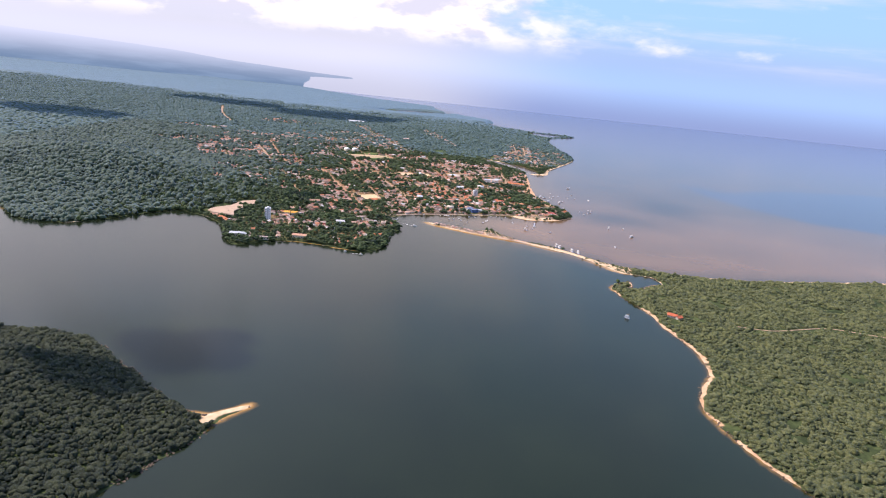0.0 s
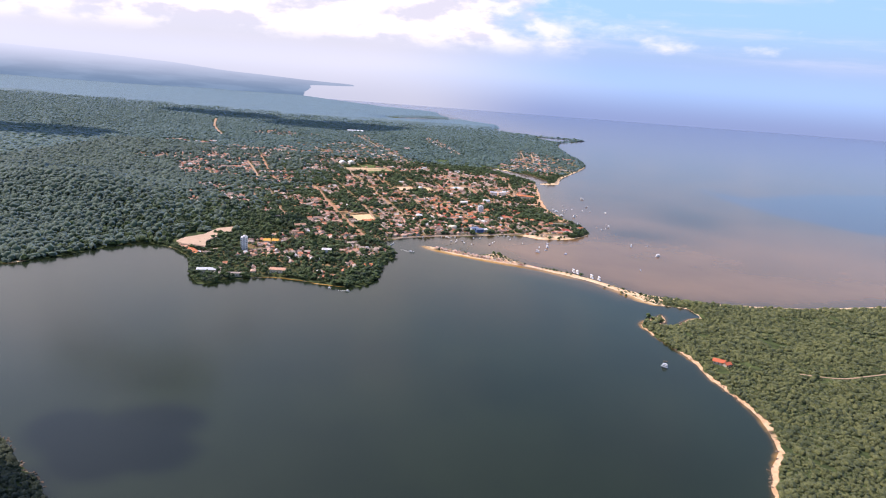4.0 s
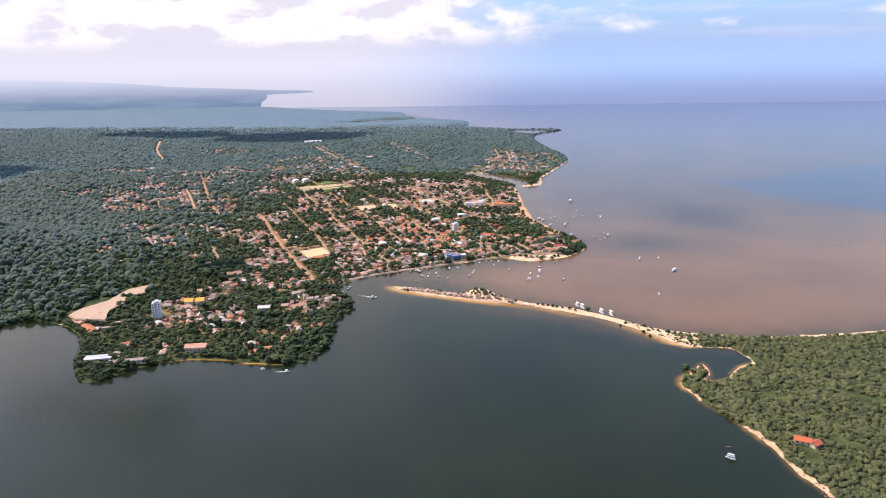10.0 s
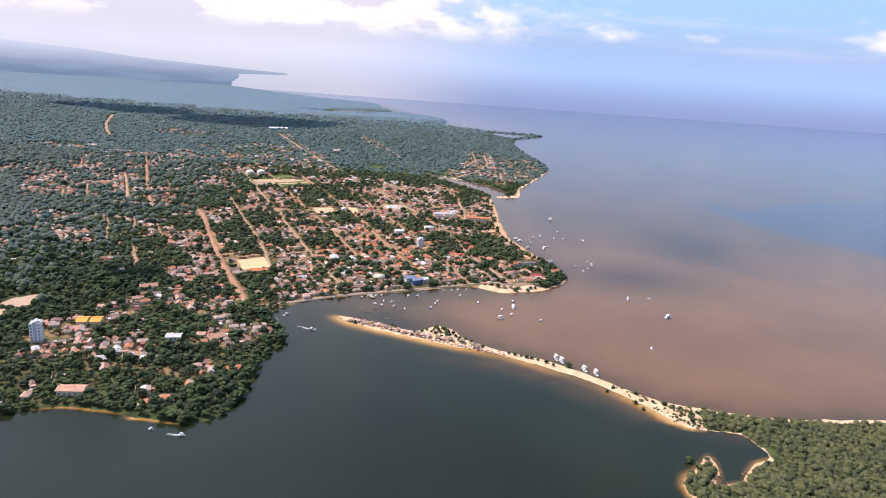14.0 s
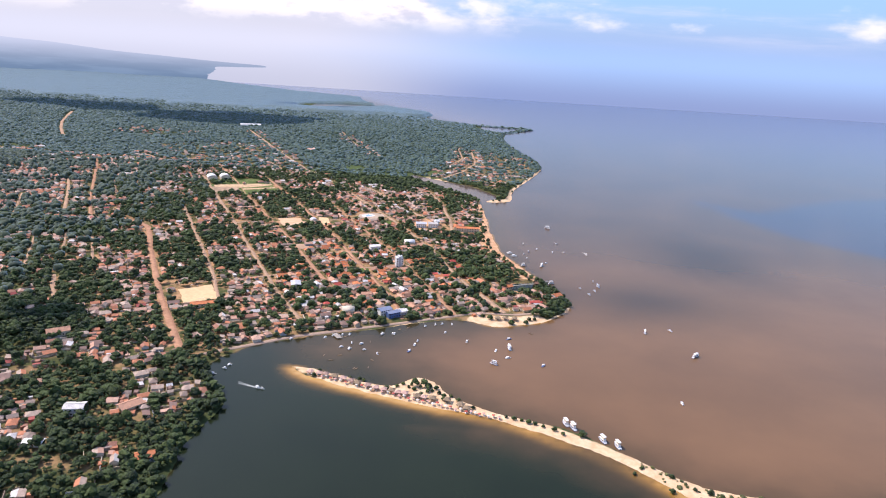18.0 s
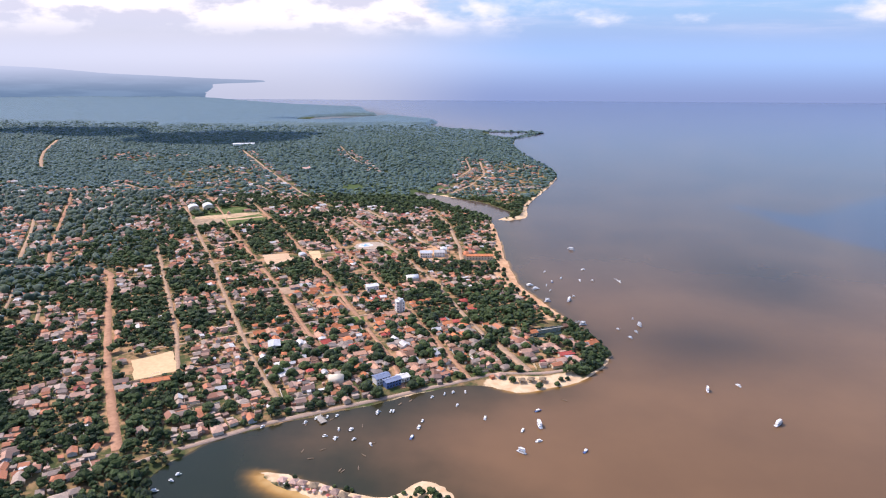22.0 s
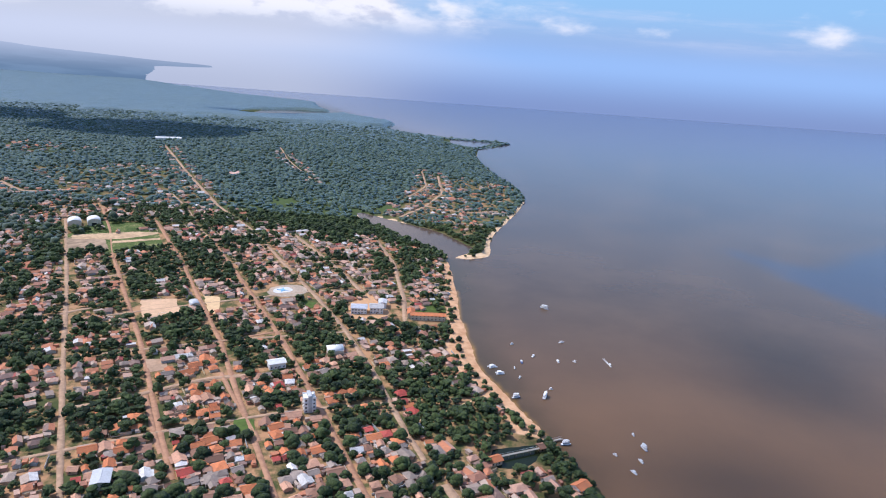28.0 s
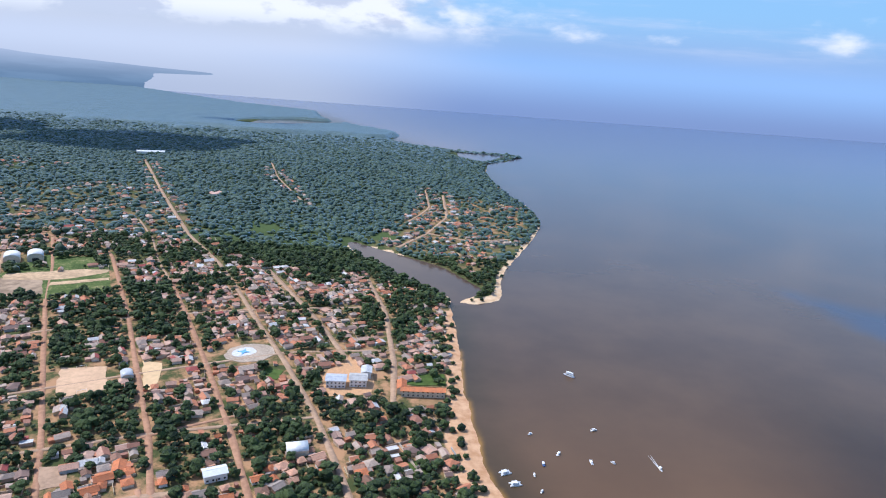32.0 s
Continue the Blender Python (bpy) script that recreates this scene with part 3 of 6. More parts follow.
ripple = [q for q in t.t.nodes if q.type == "BUMP"][0]
t.link(t.math("MULTIPLY", t.math("SUBTRACT", 1.0, attr(t, "open"), 0.0, True), 0.10), ripple.inputs["Strength"])


def shallow_of(x, y):
    d = -shore(x, y)
    reach = np.where(inside([(-162, 1190), (-160, 1130), (60, 1040), (180, 960), (200, 1010), (60, 1098), (-20, 1130), (-130, 1168)], x, y), 10.0, 3.5)
    reach = np.where((y < 1000) & (x > 0), 4.5, reach)
    reach = np.where((x < -190) & (y < 1180), 1.4, reach)
    strong = soft([(-170, 1185), (-160, 1125), (60, 1040), (180, 970), (200, 1004), (150, 1040), (60, 1098), (-30, 1130), (-100, 1158), (-140, 1172)], x, y, 10)
    strong = np.maximum(strong, soft([(-335, 950), (-210, 945), (-210, 915), (-335, 915)], x, y, 12))
    strong = np.maximum(strong, 0.7 * soft([(10, 1310), (100, 1330), (110, 1290), (10, 1270)], x, y, 10))
    strong = np.maximum(strong, 0.6 * soft([(20, 1760), (20, 1560), (80, 1420), (110, 1430), (60, 1600), (45, 1760)], x, y, 10))
    strong = np.maximum(strong, np.where((x > 100) & (y < 965), 0.25 + 0.6 * vnoise(x, y, 26, 72), 0))
    strong = np.maximum(strong, 0.8 * soft([(-240, 470), (-170, 490), (-170, 460), (-190, 420), (-215, 420)], x, y, 8))
    pond = (x > 52) & (x < 100) & (y > 1400) & (y < 1441)
    return np.exp(-np.maximum(d, 0) / reach) * np.where(pond, 0.0, np.maximum(strong, 0.45 * vnoise(x, y, 40, 71)))


def shadow_tongue_of(x, y):
    # dark blue tongue painted for a cloud's shadow on the river
    tongue = soft([(478, 2015), (577, 1955), (800, 2115), (1100, 2250), (2100, 2300), (2100, 1700), (1100, 1540), (706, 1620), (579, 1735), (505, 1890)], x, y, 100)
    return tongue


# the open layer is the haze share, rising with distance from (0, 600)
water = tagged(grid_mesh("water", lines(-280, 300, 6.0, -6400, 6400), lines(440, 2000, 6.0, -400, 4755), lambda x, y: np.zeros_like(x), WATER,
                         {"silt": lambda x, y: np.where((x > 52) & (x < 100) & (y > 1400) & (y < 1441), 0.0, 1.0) * np.maximum(soft(SILTY, x, y, 75) * np.where((y > 1090) & (y < 1330), np.clip((x + 230) / 300, 0.5, 1), 1.0), inside([(-140, 2130), (-90, 2020), (10, 1880), (100, 1880), (60, 2000)], x, y)), "shallow": shallow_of, "clear": shadow_tongue_of, "open": lambda x, y: np.clip((np.hypot(x, y - 600) - 1100) / 2900, 0, 1) ** 1.2}),
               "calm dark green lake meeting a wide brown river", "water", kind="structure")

# distance: glowing wall with hazy land and water painted far past the last headland
FAR, t, b = material("distance", 1.0, 0.0)
p = place(t)
s3 = t.n("ShaderNodeSeparateXYZ")
t.link(p, s3.inputs[0])
px, pz = s3.outputs[0], s3.outputs[2]
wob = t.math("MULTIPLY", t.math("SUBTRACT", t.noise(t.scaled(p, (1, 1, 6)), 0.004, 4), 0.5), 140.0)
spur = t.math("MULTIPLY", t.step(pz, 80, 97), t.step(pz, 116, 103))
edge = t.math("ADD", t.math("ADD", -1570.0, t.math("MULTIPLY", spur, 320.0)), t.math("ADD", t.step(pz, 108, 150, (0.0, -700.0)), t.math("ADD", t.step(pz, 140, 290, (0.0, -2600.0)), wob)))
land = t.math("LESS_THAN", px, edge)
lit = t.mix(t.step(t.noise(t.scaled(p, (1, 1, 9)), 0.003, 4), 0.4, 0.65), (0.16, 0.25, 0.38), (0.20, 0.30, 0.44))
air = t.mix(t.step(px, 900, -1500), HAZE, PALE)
# painted haze: land and sea tones blend into pale air with height
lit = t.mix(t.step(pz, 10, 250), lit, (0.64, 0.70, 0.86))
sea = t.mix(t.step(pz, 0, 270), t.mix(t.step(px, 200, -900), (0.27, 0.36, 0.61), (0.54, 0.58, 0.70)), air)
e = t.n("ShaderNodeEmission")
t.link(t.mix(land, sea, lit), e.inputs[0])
clear = t.n("ShaderNodeBsdfTransparent")
ms = t.n("ShaderNodeMixShader")
t.link(t.step(pz, 185, 290), ms.inputs[0])
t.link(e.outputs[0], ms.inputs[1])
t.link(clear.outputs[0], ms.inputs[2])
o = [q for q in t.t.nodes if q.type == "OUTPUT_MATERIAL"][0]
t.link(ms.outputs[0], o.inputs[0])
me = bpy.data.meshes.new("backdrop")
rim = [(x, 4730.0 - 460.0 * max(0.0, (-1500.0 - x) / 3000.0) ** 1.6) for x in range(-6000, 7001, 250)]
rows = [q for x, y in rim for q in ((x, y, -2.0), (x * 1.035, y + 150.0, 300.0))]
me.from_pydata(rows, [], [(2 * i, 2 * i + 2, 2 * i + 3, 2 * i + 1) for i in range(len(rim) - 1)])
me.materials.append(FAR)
tagged(new("backdrop", me), "glowing wall painted with a hazy blue distance of land and river", "backdrop", kind="structure")


# ---- roads ----
def ribbon(name, line, width, mat, lift=0.25):
    p = np.array(line, float)
    seg = np.hypot(*(p[1:] - p[:-1]).T)
    s = np.concatenate([[0], np.cumsum(seg)])
    k = np.arange(0, s[-1] + 4, 8.0)
    k[-1] = s[-1]
    q = np.stack([np.interp(k, s, p[:, 0]), np.interp(k, s, p[:, 1])], 1)
    for _ in range(3):
        q[1:-1] = (q[:-2] + 2 * q[1:-1] + q[2:]) / 4
    d = np.gradient(q, axis=0)
    d /= np.linalg.norm(d, axis=1)[:, None]
    nrm = np.stack([-d[:, 1], d[:, 0]], 1)
    wob = 1 + 0.35 * (vnoise(q[:, 0], q[:, 1], 22, 31) - 0.5)
    rows = []
    for off, dz in ((-0.55, -0.5), (-0.5, lift), (0.0, lift + 0.08), (0.5, lift), (0.55, -0.5)):
        c = q + nrm * (off * width * wob)[:, None]
        rows.append(np.column_stack([c, ground(c[:, 0], c[:, 1]) + dz]))
    v = np.stack(rows, 1).reshape(-1, 3)
    i = (np.arange(len(q) - 1)[:, None] * 5 + np.arange(4)[None]).ravel()
    me = bpy.data.meshes.new(name)
    fill(me, v, np.stack([i, i + 5, i + 6, i + 1], 1), True)
    me.materials.append(mat)
    return new(name, me)


for key, mat, width, line in ROADS:
    width = width * (1.0 if mat is PAVING else 0.86)
    word = {RED_ROAD: "red earth road", DIRT_ROAD: "dusty brown earth road", PALE_SAND: "pale sandy road", PAVING: "paved waterfront promenade"}[mat]
    tagged(ribbon("road_" + key, line, width, mat), word + " between trees and houses", "road", kind="structure")

# ---- woods and houses that nobody could count ----
def ico(sub, radius=1.0):
    bm = bmesh.new()
    bmesh.ops.create_icosphere(bm, subdivisions=sub, radius=radius)
    v = np.array([q.co for q in bm.verts])
    f = np.array([[q.index for q in face.verts] for face in bm.faces])
    bm.free()
    return v, f


ICO1, ICO2 = ico(1), ico(2)
rng = np.random.default_rng(7)


def blob(base, rough, flat=0.75):
    """One lumpy clump of leaves, about 1 m in radius, standing on z = 0."""
    v, f = base
    v = v * (1 + rough * (rng.random((len(v), 1)) - 0.5) * 2) * (1, 1, flat)
    return v + (0, 0, flat * 0.7), f


def open_below(shape):
    """Without the faces that turn to the ground."""
    v, f = shape
    c = v[f]
    nz = np.cross(c[:, 1] - c[:, 0], c[:, 2] - c[:, 0])
    return v, f[nz[:, 2] > -0.45 * np.linalg.norm(nz, axis=1)]


def crown(lobes, base, rough=0.22):
    """A crown of several clumps round a centre."""
    vs, fs, n = [], [], 0
    for k in range(lobes):
        v, f = blob(base, rough, 0.8)
        a = 2 * math.pi * k / max(lobes - 1, 1) + rng.random()
        r = 0.0 if k == 0 else 0.45 + 0.2 * rng.random()
        s = 0.68 if k == 0 else 0.36 + 0.2 * rng.random()
        v = v * s + (r * math.cos(a), r * math.sin(a), 0.45 if k == 0 else 0.1 + 0.4 * rng.random())
        vs.append(v)
        fs.append(f + n)
        n += len(v)
    return np.concatenate(vs), np.concatenate(fs)


LUMP = [open_below(blob(ICO1, 0.46)) for _ in range(14)]
MANGO = [open_below(crown(5, ICO1, 0.38)) for _ in range(10)]


def soup(name, bases, x, y, z, size, mat, label, category, tall=1.0, smooth=False):
    """Many pieces joined into one mesh."""
    if len(x) == 0:
        return None
    pick = rng.integers(0, len(bases), len(x))
    turn = rng.random(len(x)) * 6.283
    vs, fs, n = [], [], 0
    for k, (v, f) in enumerate(bases):
        s = np.where(pick == k)[0]
        if len(s) == 0:
            continue
        c, q = np.cos(turn[s])[:, None], np.sin(turn[s])[:, None]
        sx = size[s][:, None]
        vx = (v[:, 0] * c - v[:, 1] * q) * sx + x[s][:, None]
        vy = (v[:, 0] * q + v[:, 1] * c) * sx + y[s][:, None]
        vz = v[:, 2] * sx * tall * (0.75 + 0.6 * rng.random((len(s), 1))) + z[s][:, None]
        vs.append(np.stack([vx, vy, vz], 2).reshape(-1, 3))
        fs.append((f[None] + n + (np.arange(len(s)) * len(v))[:, None, None]).reshape(-1, 3))
        n += len(s) * len(v)
    me = bpy.data.meshes.new(name)
    fill(me, np.concatenate(vs), np.concatenate(fs), smooth)
    me.materials.append(mat)
    return tagged(new(name, me), label, category, kind="stuff")


def cells(x0, x1, y0, y1, step, jitter=0.8):
    X, Y = np.meshgrid(np.arange(x0, x1, step), np.arange(y0, y1, step))
    x, y = X.ravel(), Y.ravel()
    return x + (rng.random(len(x)) - 0.5) * step * jitter, y + (rng.random(len(x)) - 0.5) * step * jitter


def road_gap(x, y):
    """Metres to the nearest road's edge."""
    best = np.full(np.shape(x), 1e9)
    for _, _, width, line in ROADS:
        best = np.minimum(best, line_dist(line, x, y, False, 60.0) - width / 2)
    return best


# open places without houses or trees: x, y, radius
OPEN = [(-287, 1320, 30), (-269, 1642, 30), (-155, 1712, 32), (-57, 1670, 28), (4, 1658, 24), (-77, 1297, 16), (-440, 1850, 40), (-390, 1868, 40), (-366, 1860, 26), (-428, 1922, 24), (-396, 1832, 24), (-440, 1818, 18),
        (-486, 1920, 26), (-397, 1046, 12), (-397, 930, 9), (-376, 926, 6), (-358, 930, 6), (-313, 963, 10), (-370, 1090, 14), (-485, 1080, 24), (-465, 1120, 20), (-490, 1052, 24), (224, 820, 9), (-207, 1655, 16),
        (40, 1306, 16), (65, 1308, 18), (-400, 2335, 14), (77, 1423, 19), (-124, 1530, 12), (-60, 1570, 10), (0, 1305, 12), (-82, 1462, 9), (-125, 1676, 10), (-122, 1433, 12), (-222, 1518, 11), (-218, 1658, 16), (-228, 1676, 12)]


def is_open(x, y):
    res = np.zeros(np.shape(x), bool)
    for cx, cy, r in OPEN:
        res |= (x - cx) ** 2 + (y - cy) ** 2 < r * r
    return res


CENTRE = [(-215, 1195), (-40, 1292), (60, 1312), (20, 1350), (-60, 1440), (-170, 1480), (-270, 1340), (-240, 1250)]
WESTSIDE = [(-1060, 1790), (-900, 1900), (-720, 1880), (-720, 1760), (-900, 1720), (-1000, 1750)]
MIDWEST = [(-640, 1350), (-580, 1215), (-440, 1190), (-400, 1250), (-470, 1330), (-570, 1500), (-620, 1480)]
ALONG = math.atan2(0.870, -0.493)           # the way the streets run

VILLAGE = [(-1000, 2440), (-800, 2420), (-760, 2540), (-960, 2580)]
HAMLET = [(-1120, 2080), (-980, 2090), (-960, 2160), (-1100, 2170)]
RIDGE = [(-950, 1460), (-700, 1490), (-490, 1490), (-490, 1560), (-700, 1590), (-950, 1560)]
WOODLOTS = [[(-50, 1655), (-12, 1642), (8, 1585), (-38, 1588)], [(-8, 1500), (20, 1540), (58, 1482), (72, 1440), (50, 1422), (2, 1432)], [(-480, 1900), (-400, 1800), (-420, 1760), (-520, 1820)],
            [(-122, 1470), (-98, 1482), (-85, 1428), (-110, 1425)], [(-90, 1518), (-69, 1526), (-58, 1490), (-82, 1486)], [(-63, 1482), (-15, 1488), (-17, 1440), (-53, 1434)],
            [(-546, 1885), (-514, 1904), (-428, 1761), (-454, 1744)], [(-354, 1792), (-325, 1821), (-276, 1721), (-317, 1711)], [(-163, 1552), (-147, 1572), (-126, 1530), (-147, 1518)],
            [(-302, 1527), (-261, 1554), (-247, 1526), (-283, 1501)], [(-707, 1862), (-621, 1916), (-556, 1816), (-627, 1742)], [(-473, 1330), (-428, 1373), (-405, 1336), (-454, 1303)]]


def grove(x, y):
    """How wooded a place in the town is, 0 to 1."""
    g = 0.65 * vnoise(x, y, 46, 55) + 0.35 * vnoise(x, y, 21, 57)
    for q in WOODLOTS:
        g = np.maximum(g, soft(q, x, y, 14))
    return g


# houses on a loose grid that follows the streets
U, V = np.meshgrid(np.arange(-1100, 900, 10.6), np.arange(-1100, 1300, 10.0))
U, V = U.ravel() + (rng.random(U.size) - 0.5) * 5, V.ravel() + (rng.random(V.size) - 0.5) * 5
hx = -250 + V * math.cos(ALONG) + U * math.sin(ALONG)
hy = 1600 + V * math.sin(ALONG) - U * math.cos(ALONG)
keep = (np.abs(hx + 500) < 700) & (hy > 900) & (hy < 2600)
hx, hy = hx[keep], hy[keep]
clump = vnoise(hx, hy, 70, 41)
chance = np.zeros_like(hx)
for poly, dens in ((SUBURB, 0.78), (WESTSIDE, 0.3), (MIDWEST, 0.45), (OUTSKIRT, 0.17), (PENINSULA, 0.26), (HEADLAND, 0.72), (TOWN, 0.80), (VILLAGE, 0.2), (HAMLET, 0.3)):
    chance = np.maximum(chance, np.where(inside(poly, hx, hy), dens, 0))
chance = chance * np.clip(0.35 + 1.3 * clump, 0, 1.3) * np.clip((0.62 - grove(hx, hy)) * 6, 0.06, 1) * ~inside(RIDGE, hx, hy)
gap = road_gap(hx, hy)
chance = np.where(inside(CENTRE, hx, hy), np.maximum(chance, 0.75), chance)
chance = np.where((hy > 1990) & (gap < 18) & (hx > -800), np.maximum(chance, 0.3), chance)
chance = np.where((gap > 4) & (gap < 16), chance * 1.5, chance) * 0.95
chance = np.where(inside(HEADLAND, hx, hy) & (hy < 1005 + 40 * (clump - 0.5)), chance * 0.16, chance)
keep = (rng.random(len(hx)) < chance) & (gap > 4.5) & (shore(hx, hy) > 9) & ~is_open(hx, hy) & (sand_of(hx, hy) < 0.5)
hx, hy = hx[keep], hy[keep]
hz = ground(hx, hy)
hturn = ALONG + math.pi / 2 * rng.integers(0, 2, len(hx)) + rng.normal(0, 0.12, len(hx))
hsize = 0.60 + 0.38 * rng.random(len(hx)) ** 1.3
order = np.argsort(np.hypot(hx + 110, (hy - 1430) * 0.9))
hx, hy, hz, hturn, hsize = hx[order], hy[order], hz[order], hturn[order], hsize[order]
NEAR = 300                                   # the houses round the middle of the town are things of their own


def house_shape(wd, dp, ht, rise, over=0.6):
    """Walls with gables, and a saddle roof of two slabs with eaves."""
    a, c = wd / 2, dp / 2
    wall = ([(-a, -c, -0.6), (a, -c, -0.6), (a, c, -0.6), (-a, c, -0.6), (-a, -c, ht), (a, -c, ht), (a, c, ht), (-a, c, ht), (-a, 0, ht + rise), (a, 0, ht + rise)],
            [(0, 1, 5), (0, 5, 4), (2, 3, 7), (2, 7, 6), (1, 2, 6), (1, 6, 5), (5, 6, 9), (3, 0, 4), (3, 4, 7), (7, 4, 8)])
    e, g, k, th = a + over, c + over, rise / c, 0.22
    roof_v, roof_f = [], []
    for s in (-1, 1):
        n = len(roof_v)
        for dz in (0.05, 0.05 + th):
            roof_v += [(-e, s * g, ht - over * k + dz), (e, s * g, ht - over * k + dz), (e, 0, ht + rise + dz), (-e, 0, ht + rise + dz)]
        quads = [(0, 1, 2, 3), (4, 5, 6, 7), (0, 1, 5, 4), (1, 2, 6, 5), (3, 0, 4, 7)]
        for q in quads:
            roof_f += [(n + q[0], n + q[1], n + q[2]), (n + q[0], n + q[2], n + q[3])]
    return wall, (roof_v, roof_f)


def hip_shape(wd, dp, ht, rise, over=0.7):
    """Walls under a hipped roof."""
    wall, _ = house_shape(wd, dp, ht, 0.3, over)
    e, g, r, th = wd / 2 + over, dp / 2 + over, max(wd - dp, 1.0) / 2, 0.22
    v = []
    for dz in (0.0, th):
        v += [(-e, -g, ht - 0.2 + dz), (e, -g, ht - 0.2 + dz), (e, g, ht - 0.2 + dz), (-e, g, ht - 0.2 + dz), (-r, 0, ht + rise + dz), (r, 0, ht + rise + dz)]
    f = []
    for n in (0, 6):
        f += [(n, n + 1, n + 5), (n, n + 5, n + 4), (n + 1, n + 2, n + 5), (n + 2, n + 3, n + 4), (n + 2, n + 4, n + 5), (n + 3, n, n + 4)]
    for i in range(4):
        j = (i + 1) % 4
        f += [(i, j, j + 6), (i, j + 6, i + 6)]
    return wall, (v, f)


def shed_shape(wd, dp, ht, drop, over=0.4):
    """A lean-to with one sloping slab of roof."""
    a, c = wd / 2, dp / 2
    wall = ([(-a, -c, -0.5), (a, -c, -0.5), (a, c, -0.5), (-a, c, -0.5), (-a, -c, ht - drop), (a, -c, ht - drop), (a, c, ht), (-a, c, ht)],
            [(0, 1, 5), (0, 5, 4), (1, 2, 6), (1, 6, 5), (2, 3, 7), (2, 7, 6), (3, 0, 4), (3, 4, 7)])
    e, g, k = a + over, c + over, drop / dp
    v = [(-e, -g, ht - drop - k * over), (e, -g, ht - drop - k * over), (e, g, ht + k * over), (-e, g, ht + k * over)]
    v = [(x, y, z + 0.06) for x, y, z in v] + [(x, y, z + 0.2) for x, y, z in v]
    f = [(0, 1, 2), (0, 2, 3), (4, 5, 6), (4, 6, 7)]
    for i in range(4):
        j = (i + 1) % 4
        f += [(i, j, j + 4), (i, j + 4, i + 4)]
    return wall, (v, f)


def joined_houses(name, idx, roof_mat, wall_mat, label):
    shapes = [house_shape(*d) for d in ((8.5, 6.5, 2.8, 1.6), (10, 7.5, 2.9, 1.8), (6.5, 6, 2.7, 1.4), (12, 8, 3.2, 2.0), (9, 9, 3.0, 1.2))]
    shapes += [hip_shape(9, 7.5, 2.9, 1.8), hip_shape(11, 8, 3.0, 2.0), shed_shape(6.5, 5, 2.9, 0.7), shed_shape(9, 6, 3.1, 0.8)]
    pick = rng.integers(0, len(shapes), len(idx))
    for part_i, mat, word in ((0, wall_mat, "house_walls"), (1, roof_mat, "house_roofs")):
        vs, fs, n = [], [], 0
        for k, i in enumerate(idx):
            v, f = shapes[pick[k]][part_i]
            v, f = np.array(v) * (hsize[i], hsize[i], 0.84), np.array(f)
            c, s = math.cos(hturn[i]), math.sin(hturn[i])
            vs.append(np.stack([v[:, 0] * c - v[:, 1] * s + hx[i], v[:, 0] * s + v[:, 1] * c + hy[i], v[:, 2] + hz[i]], 1))
            fs.append(f + n)
            n += len(v)
        me = bpy.data.meshes.new(word)
        fill(me, np.concatenate(vs), np.concatenate(fs))
        me.materials.append(mat)
        tagged(new(word, me), label, "houses", kind="stuff")


joined_houses("houses", range(NEAR, len(hx)), ROOF_STUFF, WALL_STUFF, "low houses with tiled and metal roofs among trees")


def strips(name, spots, mat, label, category):
    """Upright boxes joined into one mesh: centre x, y, half length, half depth, height, turn."""
    q = np.array(spots, float)
    sx = np.array([-1, 1, 1, -1, -1, 1, 1, -1.0])
    sy = np.array([-1, -1, 1, 1, -1, -1, 1, 1.0])
    top = np.array([0, 0, 0, 0, 1, 1, 1, 1.0])
    c, s = np.cos(q[:, 5:6]), np.sin(q[:, 5:6])
    u, v = sx * q[:, 2:3], sy * q[:, 3:4]
    base = ground(q[:, 0], q[:, 1])[:, None]
    verts = np.stack([q[:, 0:1] + u * c - v * s, q[:, 1:2] + u * s + v * c, base - 0.6 + top * (q[:, 4:5] + 0.6)], 2).reshape(-1, 3)
    quads = np.array([(4, 5, 6, 7), (0, 1, 5, 4), (1, 2, 6, 5), (2, 3, 7, 6), (3, 0, 4, 7)])
    me = bpy.data.meshes.new(name)
    fill(me, verts, (quads[None] + (np.arange(len(q)) * 8)[:, None, None]).reshape(-1, 4))
    me.materials.append(mat)
    return tagged(new(name, me), label, category, kind="stuff")


walls, sheds = [], []
for k in range(len(hx)):
    if rng.random() < 0.4:
        lot = 6.4 + 2.2 * rng.random()
        for side in rng.permutation(4)[:int(rng.integers(1, 4))]:
            a = hturn[k] + side * math.pi / 2
            walls.append((hx[k] + math.cos(a) * lot, hy[k] + math.sin(a) * lot, 0.14, lot * (0.6 + 0.35 * rng.random()), 1.7 + 0.5 * rng.random(), a))
    for _ in range(int(rng.integers(0, 3))):
        a, r = hturn[k] + math.pi / 2 * rng.integers(0, 4), 5.2 + 2.2 * rng.random()
        o = (rng.random() - 0.5) * 5
        sheds.append((hx[k] + math.cos(a) * r - math.sin(a) * o, hy[k] + math.sin(a) * r + math.cos(a) * o, 1.0 + 1.4 * rng.random(), 1.2 + 1.4 * rng.random(), 2.2 + 0.6 * rng.random(), a))
for name, rows, mat, label, word in (("yard_walls", walls, WALL_STUFF, "low plastered walls round the yards of the houses", "walls"),
                                     ("lean_tos", sheds, ROOF_STUFF, "small sheds and lean-tos behind the houses", "sheds")):
    q = np.array(rows)
    ends = [(q[:, 0] - np.sin(q[:, 5]) * q[:, 3] * e, q[:, 1] + np.cos(q[:, 5]) * q[:, 3] * e) for e in (-1, 0, 1)]
    free = np.all([(road_gap(a, c) > 0.8) & ~is_open(a, c) & (shore(a, c) > 4) for a, c in ends], axis=0)
    strips(name, q[free], mat, label, word)


